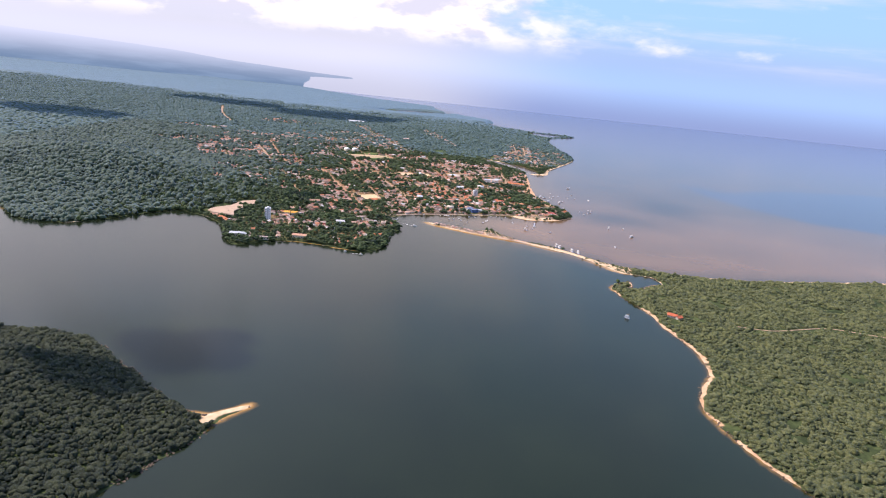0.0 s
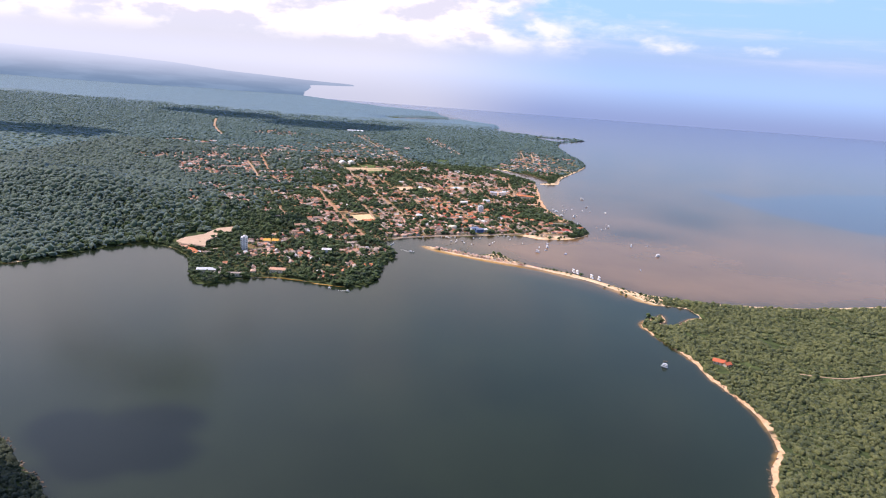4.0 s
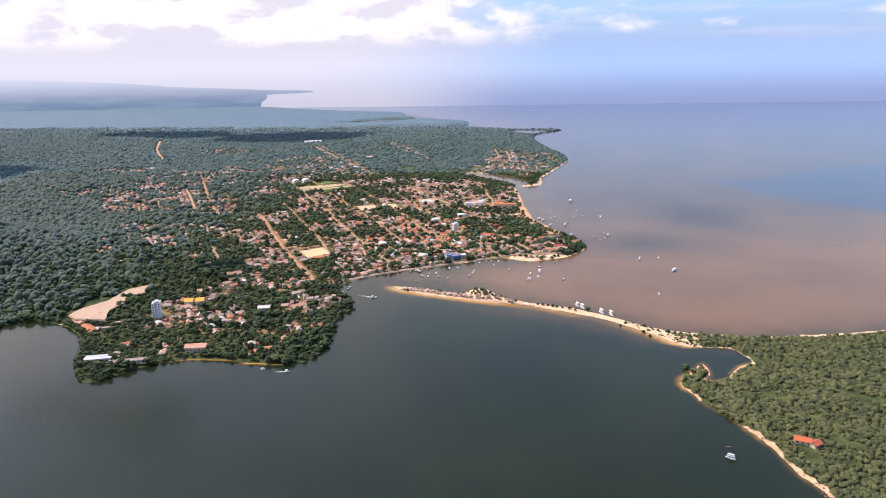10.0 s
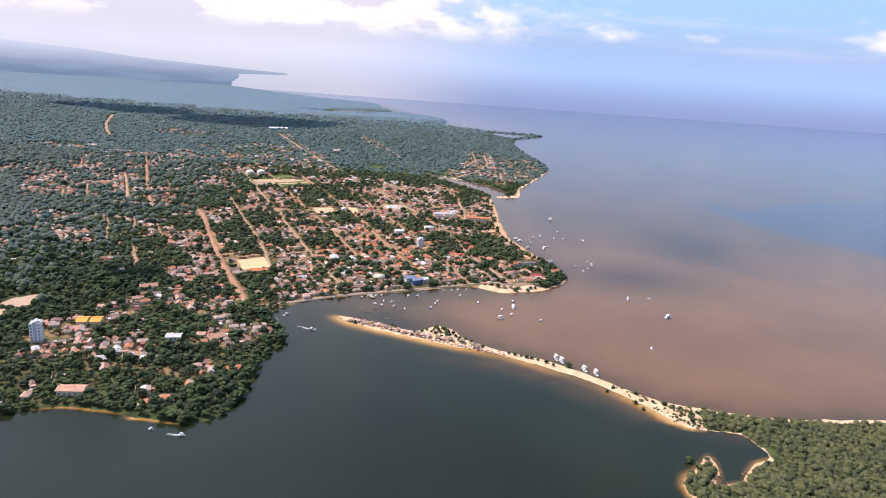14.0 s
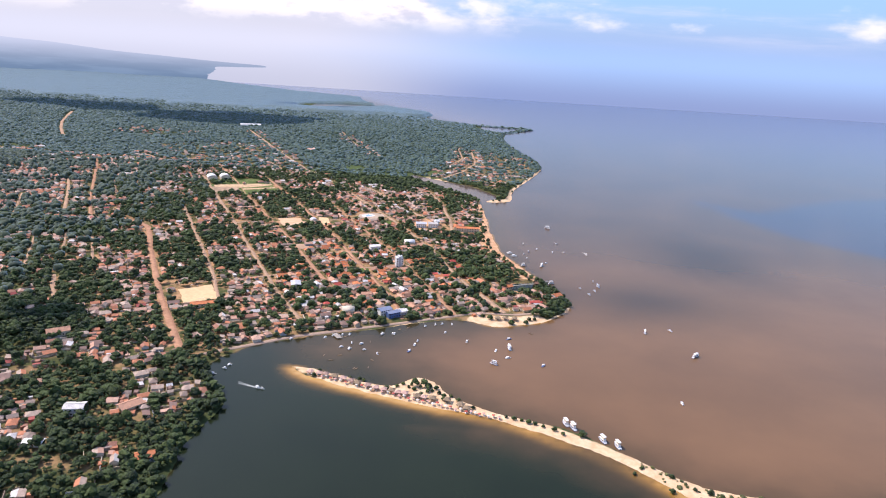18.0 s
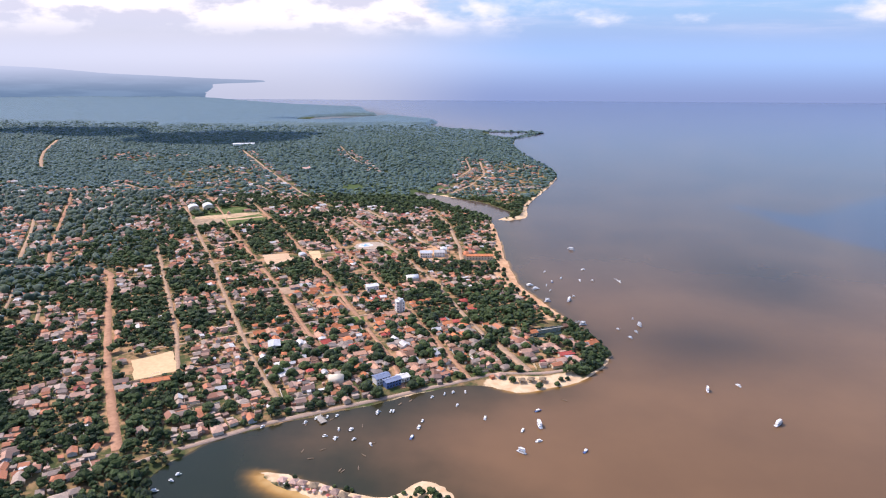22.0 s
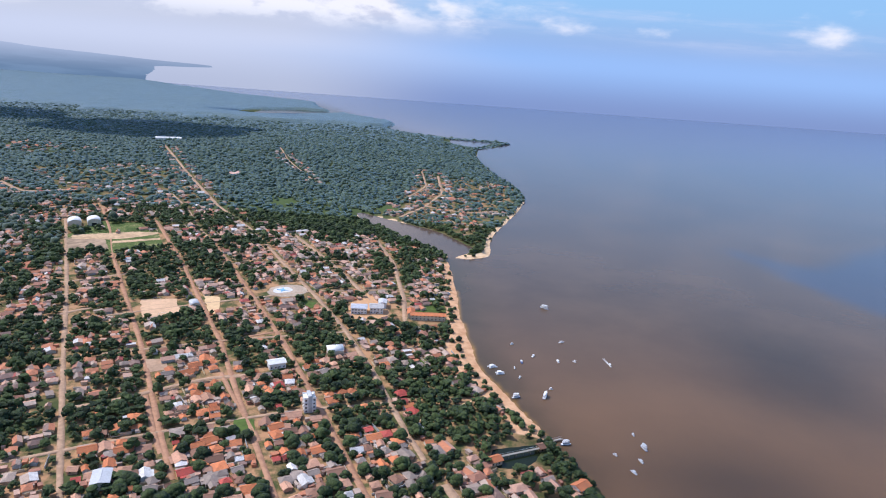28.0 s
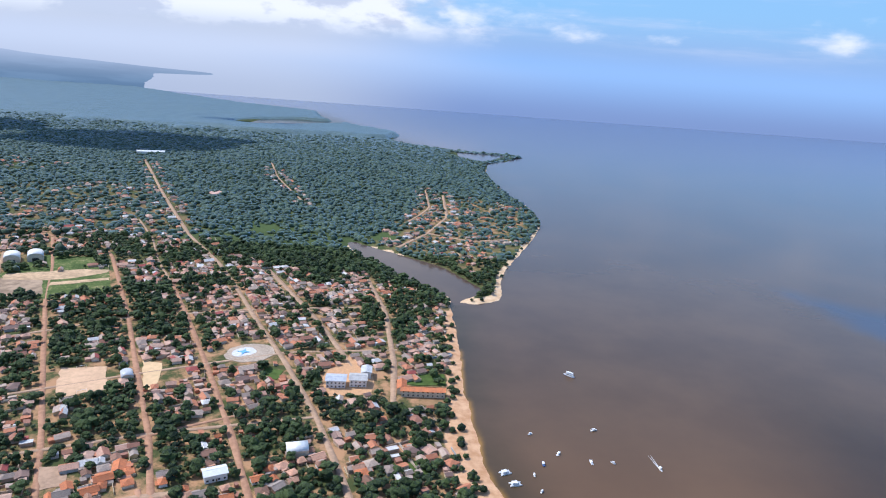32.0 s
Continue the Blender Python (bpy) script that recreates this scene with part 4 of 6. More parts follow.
def house_gap(x, y):
    """Whether a place is clear of houses."""
    near = np.zeros(np.shape(x), bool)
    for i in range(0, len(x), 1500):
        near[i:i + 1500] = ((x[i:i + 1500, None] - hx) ** 2 + (y[i:i + 1500, None] - hy) ** 2).min(1) < 24
    return ~near


def built(x, y):
    m = np.zeros(np.shape(x))
    for poly, v in ((SUBURB, 0.46), (WESTSIDE, 0.8), (MIDWEST, 0.75), (OUTSKIRT, 0.8), (PENINSULA, 0.6), (HEADLAND, 0.68), (TOWN, 0.78)):
        m = np.where(inside(poly, x, y), v, m)
    return np.where(inside(RIDGE, x, y), 0.0, m)


# trees of the town and of the near woods
x, y = cells(-1250, 250, 880, 2050, 6.1)
d = shore(x, y)
keep = (d > np.where(x < -150, 0.8, 2.2)) & ~is_open(x, y) & ~((x > 130) & (y < 1120))
x, y, d = x[keep], y[keep], d[keep]
share = built(x, y) * np.where(inside(CENTRE, x, y), 1.05, 1.0)
inside_town = share > 0
share = np.where(inside_town, np.clip(share * (0.54 + np.clip((grove(x, y) - 0.40) * 6, 0, 1.4)), 0, 1), 1.0)
share = np.where(inside(HEADLAND, x, y) & (y < 1010 + 30 * vnoise(x, y, 30, 77)), 1.0, share)
keep = (rng.random(len(x)) < share) & (road_gap(x, y) > 1.5) & ((sand_of(x, y) < 0.4) | (d > 10) & (rng.random(len(x)) < 0.1))
x, y, inside_town = x[keep], y[keep], inside_town[keep]
ok = house_gap(x, y)
x, y, inside_town = x[ok], y[ok], inside_town[ok]
size = np.where(inside_town, 2.1 + 4.0 * rng.random(len(x)) ** 1.6, 2.5 + 3.0 * rng.random(len(x)) ** 1.4)
size = np.where(inside(HEADLAND, x, y) & (y < 1020), size * 0.78, size)
order = np.argsort(np.hypot(x + 60, y - 1330))
inner = np.where(inside_town[order])[0][:300]
tree_ids = order[inner]                       # these stand as things of their own
tree_spots = [(x[i], y[i], float(ground(x[i:i + 1], y[i:i + 1])[0]), size[i]) for i in tree_ids]
rest = np.ones(len(x), bool)
rest[tree_ids] = False
x, y, size = x[rest], y[rest], size[rest]
z = ground(x, y) + 0.8
seen = x > -0.84 * y - 80
x, y, z, size = x[seen], y[seen], z[seen], size[seen]
hill = (x < -430 - 260 * rng.random(len(x))) & ((y > 1060) | (x < -520))
soup("town_and_headland_trees", MANGO, x[~hill], y[~hill], z[~hill], size[~hill], LEAF_TOWN, "dense dark green tropical trees among houses", "trees")
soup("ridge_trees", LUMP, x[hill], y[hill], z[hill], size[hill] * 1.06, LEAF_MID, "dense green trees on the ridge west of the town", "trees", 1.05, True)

# low bushy wood on the land beside the lake
x, y = cells(150, 900, 330, 1230, 2.9, 1.0)
x, y = x[x < 0.6 * y + 150], y[x < 0.6 * y + 150]
d = shore(x, y)
keep = (d > 0.6 + 7 * vnoise(x, y, 15, 61) ** 2.2) & (vnoise(x, y, 9, 63) * 0.6 + vnoise(x, y, 23, 64) * 0.4 < 0.74) & ~is_open(x, y) & (line_dist([(300, 815), (340, 812), (420, 850), (520, 830)], x, y) > 3 + 3 * vnoise(x, y, 12, 3)) & (sand_of(x, y) < 0.4)
x, y = x[keep], y[keep]
size = (1.0 + 1.7 * rng.random(len(x)) ** 1.8) * (0.75 + 0.55 * vnoise(x, y, 30, 19))
soup("lakeside_bush", LUMP, x, y, ground(x, y) - 0.3, size * 1.25, LEAF_BUSH, "low olive green savanna bushes covering the land", "bushes", 0.8, True)

# thin scrub on the sand at the root of the bar
x, y = cells(118, 330, 985, 1070, 3.0, 1.0)
d = shore(x, y)
thick = np.clip((x - 120) / 70, 0.05, 1.0)
keep = (d > 1.2) & (rng.random(len(x)) < thick * np.clip(vnoise(x, y, 10, 66) * 2.6 - 0.75, 0, 0.9)) & ((x < 215) | (sand_of(x, y) > 0.3))
x, y = x[keep], y[keep]
soup("dune_scrub", LUMP, x, y, ground(x, y) - 0.2, 0.8 + 1.3 * rng.random(len(x)) ** 1.5, LEAF_BUSH, "thin dry scrub scattered over the pale sand", "bushes", 0.8)

# wooded hill across the water
x, y = cells(-700, -180, 250, 560, 3.1, 1.0)
x, y = x[x > -0.84 * y - 80], y[x > -0.84 * y - 80]
d = shore(x, y)
keep = (d > 0.6 + 1.5 * vnoise(x, y, 9, 6)) & (sand_of(x, y) < 0.4) & ~((x > -214) & (y > 440))
x, y = x[keep], y[keep]
soup("hill_wood", LUMP, x, y, ground(x, y) + 0.5, (1.4 + 1.7 * rng.random(len(x)) ** 1.8) * (0.85 + 0.4 * vnoise(x, y, 14, 29)), LEAF_HILL, "dark green wood on a lakeside hill", "trees", 0.95, True)

# woods behind the town, and the plain beyond
x, y = cells(-2900, 260, 2050, 3420, 8.0, 1.0)
d = shore(x, y)
keep = (d > 5) & (x > -0.84 * y - 120) & (road_gap(x, y) > 3) & ~is_open(x, y) & (meadow_of(x, y) < 0.35 + 0.75 * rng.random(len(x)))
keep &= ~(inside(PENINSULA, x, y) | inside(VILLAGE, x, y) | inside(HAMLET, x, y) | inside(OUTSKIRT, x, y)) | (rng.random(len(x)) < 0.5)
x, y = x[keep], y[keep]
ok = house_gap(x, y)
x, y = x[ok], y[ok]
size = 3.0 + 3.2 * rng.random(len(x)) ** 1.6
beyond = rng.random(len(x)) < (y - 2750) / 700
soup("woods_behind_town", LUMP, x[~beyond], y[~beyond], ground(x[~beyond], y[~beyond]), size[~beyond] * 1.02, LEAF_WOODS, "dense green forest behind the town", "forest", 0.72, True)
soup("forest_edge", LUMP, x[beyond], y[beyond], ground(x[beyond], y[beyond]) - 0.3, size[beyond] * 1.6, LEAF_FAR_HAZED, "green forest running out onto the plain", "forest", 0.26, True)
x, y = cells(-2000, -1240, 1080, 2060, 12.0)
x, y = x[x > -0.9 * y - 250], y[x > -0.9 * y - 250]
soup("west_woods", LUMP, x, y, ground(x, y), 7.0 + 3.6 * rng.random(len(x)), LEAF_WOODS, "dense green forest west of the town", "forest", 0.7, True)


def canopy_top(x, y):
    """Height of the closed canopy, sunk under the ground off the forest."""
    d = shore(x, y)
    wood = np.clip((d - 3) / 14, 0, 1) * np.clip((y - 3180 - 160 * vnoise(x, y, 90, 33)) / 60, 0, 1)
    crowns = 3.2 * vnoise(x, y, 30, 34) + 2.4 * vnoise(x, y, 14, 35) + 9.0 * vnoise(x, y, 330, 36)
    return relief(x, y, d) - 3.0 + wood * (5.0 + crowns)


far = tagged(grid_mesh("far_forest", lines(-3000, 260, 11.0, -4700, 270, 1.05, 30), lines(3170, 4740, 12.0, 3160, 4745), canopy_top, LEAF_FAR_HAZED, {}),
             "green forest plain in the distance with haze in its leaf colour", "forest", kind="stuff")

# scrub that goes on past the lakeside bush and the hill wood
x, y = cells(150, 1250, -240, 1300, 17.0)
d = shore(x, y)
keep = (d > 10) & ((x >= 0.6 * y + 150) | (y <= 330))
x, y = x[keep], y[keep]
soup("inland_scrub", LUMP, x, y, ground(x, y) - 1.0, 7.0 + 2.5 * rng.random(len(x)), LEAF_BUSH, "olive green scrub inland of the lake shore", "bushes", 0.5)
x, y = cells(-1150, -200, -190, 560, 13.0)
d = shore(x, y)
keep = (d > 8) & ((x <= -0.84 * y - 80) | (y <= 250))
x, y = x[keep], y[keep]
soup("hill_scrub", LUMP, x, y, ground(x, y) - 1.0, 7.0 + 2.5 * rng.random(len(x)), LEAF_HILL, "dark green scrub on the far side of the hill", "bushes", 0.7)

# boulders along the lake shores
x, y = cells(-420, 420, 300, 1010, 1.6, 1.0)
keep = ((x > 150) & (x < 300) & (y > 400)) | ((x < -180) & (y < 560) & (y > 320))
x, y = x[keep], y[keep]
d = shore(x, y)
keep = (d > -2.6) & (d < 2.2) & (vnoise(x, y, 13, 81) * 0.7 + 0.3 * rng.random(len(x)) > 0.56)
x, y = x[keep], y[keep]
soup("shore_rocks", LUMP, x, y, np.maximum(ground(x, y), -0.2) - 0.25, 0.3 + 0.9 * rng.random(len(x)) ** 2.5, plain("wet_brown_rock", (0.16, 0.11, 0.075), 0.8, 0.3, 0.8, 0.45), "dark brown boulders along the lake shore", "rocks", 0.7)

# ---- clouds overhead, whose shadows lie on land and water ----
CLOUD, t, b = material("cloud_white", 1.0, 0.0)
b.inputs["Base Color"].default_value = (0.88, 0.88, 0.9, 1)
thin = t.n("ShaderNodeBsdfTranslucent")
thin.inputs[0].default_value = (0.9, 0.9, 0.92, 1)
half = t.n("ShaderNodeMixShader")
half.inputs[0].default_value = 0.6
t.link(b.outputs[0], half.inputs[1])
t.link(thin.outputs[0], half.inputs[2])
t.link(half.outputs[0], [q for q in t.t.nodes if q.type == "OUTPUT_MATERIAL"][0].inputs[0])


def cloud(cx, cy, half_x, half_y, height, lumps, seed):
    """A cumulus that shades the ground round (cx, cy)."""
    r = np.random.default_rng(seed)
    k = height / math.tan(radians(SUN_EL))
    ox, oy = cx + math.sin(radians(SUN_AZ)) * k, cy + math.cos(radians(SUN_AZ)) * k
    vs, fs, n = [], [], 0
    for i in range(lumps):
        v, f = ICO2
        a, q = r.random() * 6.283, math.sqrt(r.random()) * 0.8
        s = 0.25 + 0.3 * r.random()
        v = v * (1 + 0.2 * (r.random((len(v), 1)) - 0.5)) * (half_x * s, half_y * s, 0.6 * min(half_x, half_y) * s)
        vs.append(v + (math.cos(a) * q * half_x, math.sin(a) * q * half_y, 0))
        fs.append(f + n)
        n += len(v)
    me = bpy.data.meshes.new("cloud")
    fill(me, np.concatenate(vs), np.concatenate(fs), True)
    me.materials.append(CLOUD)
    ob = new("cloud", me)
    ob.location = (ox, oy, height)
    return tagged(ob, "puffy white cumulus cloud high over the land", "cloud", "clouds overhead", "structure")


cloud(-283, 550, 60, 48, 1300, 18, 1)
cloud(-312, 468, 66, 30, 1300, 14, 8)
cloud(-800, 2900, 280, 170, 1500, 34, 2)
cloud(-1330, 3020, 280, 110, 1500, 26, 9)
cloud(-1480, 2060, 240, 130, 1500, 26, 10)
cloud(-640, 3520, 170, 60, 1500, 16, 11)
cloud(-402, 1226, 42, 26, 1300, 14, 4)
cloud(225, 1398, 105, 46, 9000, 9, 5)
cloud(350, 1550, 60, 130, 9000, 9, 6)
cloud(-880, 1320, 120, 50, 1300, 14, 7)


# ---- things ----
def empty(name, x=0.0, y=0.0, z=0.0, turn=0.0):
    ob = new(name)
    ob.matrix_basis = pose(x, y, z, 0, 0, math.degrees(turn))
    return ob


def mesh_of(name, verts, faces, mat, smooth=False):
    me = bpy.data.meshes.new(name)
    me.from_pydata([tuple(v) for v in verts], [], [tuple(f) for f in faces])
    if smooth:
        me.polygons.foreach_set("use_smooth", [True] * len(me.polygons))
    me.materials.append(mat)
    return me


def part(name, me, parent, m=None, label=""):
    ob = new(name, me)
    ob.parent = parent
    if m is not None:
        ob.matrix_basis = m
    return tagged(ob, label)


def block(sx, sy, sz, bevel=0.0, taper=1.0):
    """A box on z = 0 with softened edges and a tapered top."""
    bm = bmesh.new()
    bmesh.ops.create_cube(bm, size=1.0)
    for v in bm.verts:
        k = taper if v.co.z > 0 else 1.0
        v.co = (v.co.x * sx * k, v.co.y * sy * k, (v.co.z + 0.5) * sz)
    if bevel:
        bmesh.ops.bevel(bm, geom=bm.edges[:], offset=bevel, segments=1, affect="EDGES")
    v = [tuple(q.co) for q in bm.verts]
    f = [[q.index for q in face.verts] for face in bm.faces]
    bm.free()
    return v, f


def rod(r0, r1, h, sides=7, lean=(0, 0)):
    v, f = [], []
    for z, r, k in ((0, r0, 0), (h * 0.5, (r0 + r1) / 2, 0.4), (h, r1, 1)):
        v += [(r * math.cos(2 * math.pi * i / sides) + lean[0] * k, r * math.sin(2 * math.pi * i / sides) + lean[1] * k, z) for i in range(sides)]
    for row in range(2):
        f += [(row * sides + i, row * sides + (i + 1) % sides, (row + 1) * sides + (i + 1) % sides, (row + 1) * sides + i) for i in range(sides)]
    f.append(tuple(range(2 * sides, 3 * sides)))
    return v, f


def merged(*pieces):
    """Several (shape, offset) joined into one shape."""
    vs, fs = [], []
    for (v, f), (ox, oy, oz) in pieces:
        n = len(vs)
        vs += [(a + ox, b_ + oy, c + oz) for a, b_, c in v]
        fs += [[i + n for i in q] for q in f]
    return vs, fs


def at(z_off=0.0):
    return Matrix.Translation((0, 0, z_off))


def gz(x, y):
    return float(ground(np.array([x]), np.array([y]))[0])


def roof_paint(name, color):
    m, t, b = material(name, 0.8, 0.25)
    p = place(t)
    tone = t.math("ADD", 0.72, t.math("MULTIPLY", t.n("ShaderNodeObjectInfo").outputs["Random"], 0.5))
    rows = t.n("ShaderNodeTexWave")
    rows.inputs["Scale"].default_value, rows.inputs["Distortion"].default_value = 1.1, 1.5
    t.link(t.n("ShaderNodeTexCoord").outputs["Object"], rows.inputs["Vector"])
    wear = t.step(t.math("ADD", t.math("MULTIPLY", t.noise(p, 1.6, 5), 0.6), t.math("MULTIPLY", t.noise(p, 0.3, 3), 0.4)), 0.35, 0.65)
    col = t.mix(wear, t.mix(0.4, color, (0.12, 0.09, 0.08)), color)
    grey = t.n("ShaderNodeCombineColor")
    for i in range(3):
        t.link(tone, grey.inputs[i])
    t.link(t.mix(1.0, col, grey.outputs[0], "MULTIPLY"), b.inputs["Base Color"])
    bump(t, b, rows.outputs["Fac"], 0.35, 0.1)
    return m


ROOF_KINDS = [("terracotta tile roof", roof_paint("terracotta_tiles", (0.60, 0.20, 0.080)), 0.42), ("pale pink clay tile roof", roof_paint("pink_tiles", (0.58, 0.32, 0.21)), 0.22),
              ("weathered dark brown tile roof", roof_paint("brown_tiles", (0.28, 0.15, 0.10)), 0.18), ("grey fibre cement roof", roof_paint("grey_sheets", (0.34, 0.28, 0.24)), 0.14),
              ("white metal roof", roof_paint("white_sheets", (0.68, 0.67, 0.66)), 0.06), ("bright red roof", roof_paint("red_sheets", (0.52, 0.09, 0.07)), 0.03)]
WALL_KINDS = [("cream", plain("cream_wall", (0.66, 0.60, 0.50), 0.85)), ("white", plain("white_wall", (0.74, 0.73, 0.70), 0.85)),
              ("brick-coloured", plain("brick_wall", (0.50, 0.32, 0.23), 0.88)), ("ochre", plain("ochre_wall", (0.64, 0.48, 0.28), 0.85))]
WINDOW_ME = mesh_of("window", *merged((block(1.3, 0.10, 1.1, 0.02), (0, 0, 0)), (block(1.5, 0.14, 0.08), (0, 0, -0.09))), DARK)
DOOR_ME = mesh_of("door", *block(0.95, 0.10, 2.05, 0.02), WOOD)
SIZES = ((8.5, 6.5, 2.8, 1.6), (10, 7.5, 2.9, 1.8), (6.5, 6, 2.7, 1.4), (12, 8, 3.2, 2.0), (9, 9, 3.0, 1.3))


def house(size, roof_kind, wall_kind, porch):
    """A house with a saddle roof, door, windows and perhaps a porch."""
    wd, dp, ht, rise = size
    top = empty("house")
    hipped = size[0] in (9, 10)
    wall, roof = (hip_shape if hipped else house_shape)(*size)
    part("wall", mesh_of("wall", *wall, wall_kind[1]), top)
    rf = part("roof", mesh_of("roof", *roof, roof_kind[1]), top)
    part("ridge_cap", mesh_of("ridge_cap", *block(max(wd - dp, 1.0) if hipped else wd + 1.3, 0.45, 0.2, 0.05, 0.8), roof_kind[1]), rf, at(ht + rise + 0.2))
    if size[0] in (8.5, 12):
        w2, r2 = shed_shape(wd * 0.5, 3.2, 2.5, 0.5)
        ax = part("annex", mesh_of("annex", *w2, wall_kind[1]), top, pose(-wd * 0.2, dp / 2 + 1.55, 0, 0, 0, 180))
        part("annex_roof", mesh_of("annex_roof", *r2, ROOF_KINDS[3][1]), ax, None, "grey sheet lean-to roof")
    part("door", DOOR_ME, top, pose(wd * 0.1, -dp / 2 - 0.02, 0, 0, 0, 0))
    for k in (-0.32, 0.34):
        part("window", WINDOW_ME, top, pose(wd * k, -dp / 2 - 0.02, 1.0))
    part("window", WINDOW_ME, top, pose(wd * 0.2, dp / 2 + 0.02, 1.0))
    if porch:
        v, f = block(wd * 0.8, 2.6, 0.14, 0.0)
        v = [(x, y, z - (0.35 if y < 0 else 0.0)) for x, y, z in v]
        part("porch_roof", mesh_of("porch_roof", v, f, roof_kind[1]), top, pose(0, -dp / 2 - 1.6, ht - 0.35))
        for k in (-0.36, 0.36):
            part("post", mesh_of("post", *rod(0.1, 0.09, ht - 0.65, 6), WOOD), top, pose(wd * k, -dp / 2 - 2.6, 0))
    return tagged(top, wall_kind[0] + " walled house under a " + roof_kind[0], "house", "houses of the town")


pick = np.random.default_rng(23)
weights = np.array([q[2] for q in ROOF_KINDS])
templates = {}
for k in range(NEAR):
    share = np.array([0.16, 0.30, 0.18, 0.22, 0.12, 0.02]) if hy[k] < 1420 + 0.25 * hx[k] else weights
    r, wl, sz = int(pick.choice(len(ROOF_KINDS), p=share / share.sum())), int(pick.integers(0, 4)), int(pick.integers(0, 5))
    key = (r, (wl + sz) % 2 + 2 * (r % 2), sz)
    m = pose(hx[k], hy[k], hz[k], 0, 0, math.degrees(hturn[k]) + (180 if pick.random() < 0.5 else 0))
    if key not in templates:
        templates[key] = house(SIZES[sz], ROOF_KINDS[r], WALL_KINDS[key[1]], sz in (1, 3))
        ob = templates[key]
    else:
        ob = copy_thing(templates[key], m)
    ob.matrix_basis = m @ Matrix.Diagonal((hsize[k], hsize[k], 0.84, 1))


# garden trees
def tree(seed, name="tree"):
    global rng
    rng = np.random.default_rng(seed)
    top = empty(name)
    v, f = crown(7, ICO2, 0.24)
    trunk = merged((rod(0.09, 0.05, 0.55, 7, (0.03, 0.02)), (0, 0, 0)), (rod(0.05, 0.025, 0.5, 5, (0.3, 0.1)), (0.02, 0, 0.3)), (rod(0.05, 0.025, 0.5, 5, (-0.25, 0.2)), (0, 0, 0.3)), (rod(0.045, 0.02, 0.5, 5, (0.05, -0.3)), (0, 0, 0.32)))
    part("trunk", mesh_of("trunk", *trunk, BARK, True), top)
    cm = bpy.data.meshes.new("crown")
    fill(cm, v, f, True)
    cm.materials.append(LEAF_TREE)
    part("crown", cm, top, at(0.22))
    return top


kinds = [tree(100 + k) for k in range(6)]
used = [False] * 6
for k, (tx, ty, tz, ts) in enumerate(tree_spots):
    i = k % 6
    m = pose(tx, ty, tz - 0.1, 0, 0, (k * 77) % 360)
    if used[i]:
        ob = copy_thing(kinds[i], m)
    else:
        ob, used[i] = kinds[i], True
    ob.matrix_basis = m @ Matrix.Diagonal((ts, ts, ts * 0.95, 1))
    tagged(ob, ("broad old" if ts > 4.6 else "small young" if ts < 3.5 else "rounded") + " dark green tree shading the town houses", "tree", "trees of the town")


# ---- boats ----
def hull(length, beam, depth, deck=0.0):
    """A hull with a pointed bow, flared sides and a flat stern."""
    v, f, n = [], [], 9
    for i in range(n):
        s = i / (n - 1)
        half = beam / 2 * (0.82 + 0.18 * math.sin(math.pi * min(s * 1.4, 1))) * (1 - max(0, (s - 0.55) / 0.45) ** 2.2)
        lift = depth * 0.35 * max(0, (s - 0.5) / 0.5) ** 2
        xx = (s - 0.5) * length
        v += [(xx, -half, depth + lift), (xx, -half * 0.65, -0.25), (xx, half * 0.65, -0.25), (xx, half, depth + lift)]
    for i in range(n - 1):
        a, c = i * 4, i * 4 + 4
        f += [(a, a + 1, c + 1, c), (a + 1, a + 2, c + 2, c + 1), (a + 2, a + 3, c + 3, c + 2), (a + 3, a, c, c + 3)]
    f.append((0, 3, 2, 1))
    return v, f


def riverboat(length):
    top = empty("riverboat")
    beam = length * 0.27
    part("hull", mesh_of("hull", *hull(length, beam, 0.9), WHITE), top)
    part("stripe", mesh_of("stripe", *hull(length * 1.004, beam * 1.02, 0.35), BLUE), top, None, "blue painted waterline band")
    part("cabin", mesh_of("cabin", *block(length * 0.62, beam * 0.74, 2.1, 0.12, 0.96), WHITE), top, pose(-length * 0.06, 0, 0.9))
    for s in (-1, 1):
        for k in range(4):
            part("window", mesh_of("window", *block(length * 0.09, 0.06, 0.7), DARK), top, pose(length * (-0.28 + 0.14 * k), s * beam * 0.37, 1.9))
    part("upper_deck", mesh_of("upper_deck", *block(length * 0.7, beam * 0.86, 0.14, 0.03), WHITE), top, pose(-length * 0.05, 0, 3.02))
    part("canopy", mesh_of("canopy", *block(length * 0.56, beam * 0.8, 0.16, 0.05, 0.94), WHITE), top, pose(-length * 0.08, 0, 5.0))
    for sx in (-0.33, 0.17):
        for s in (-1, 1):
            part("post", mesh_of("post", *rod(0.07, 0.07, 1.9, 5), WHITE), top, pose(length * sx, s * beam * 0.36, 3.12))
    part("wheelhouse", mesh_of("wheelhouse", *block(length * 0.13, beam * 0.5, 1.8, 0.08, 0.9), WHITE), top, pose(length * 0.22, 0, 3.12))
    return tagged(top, "white two-deck wooden riverboat anchored on brown water", "boat", "boats on the water")


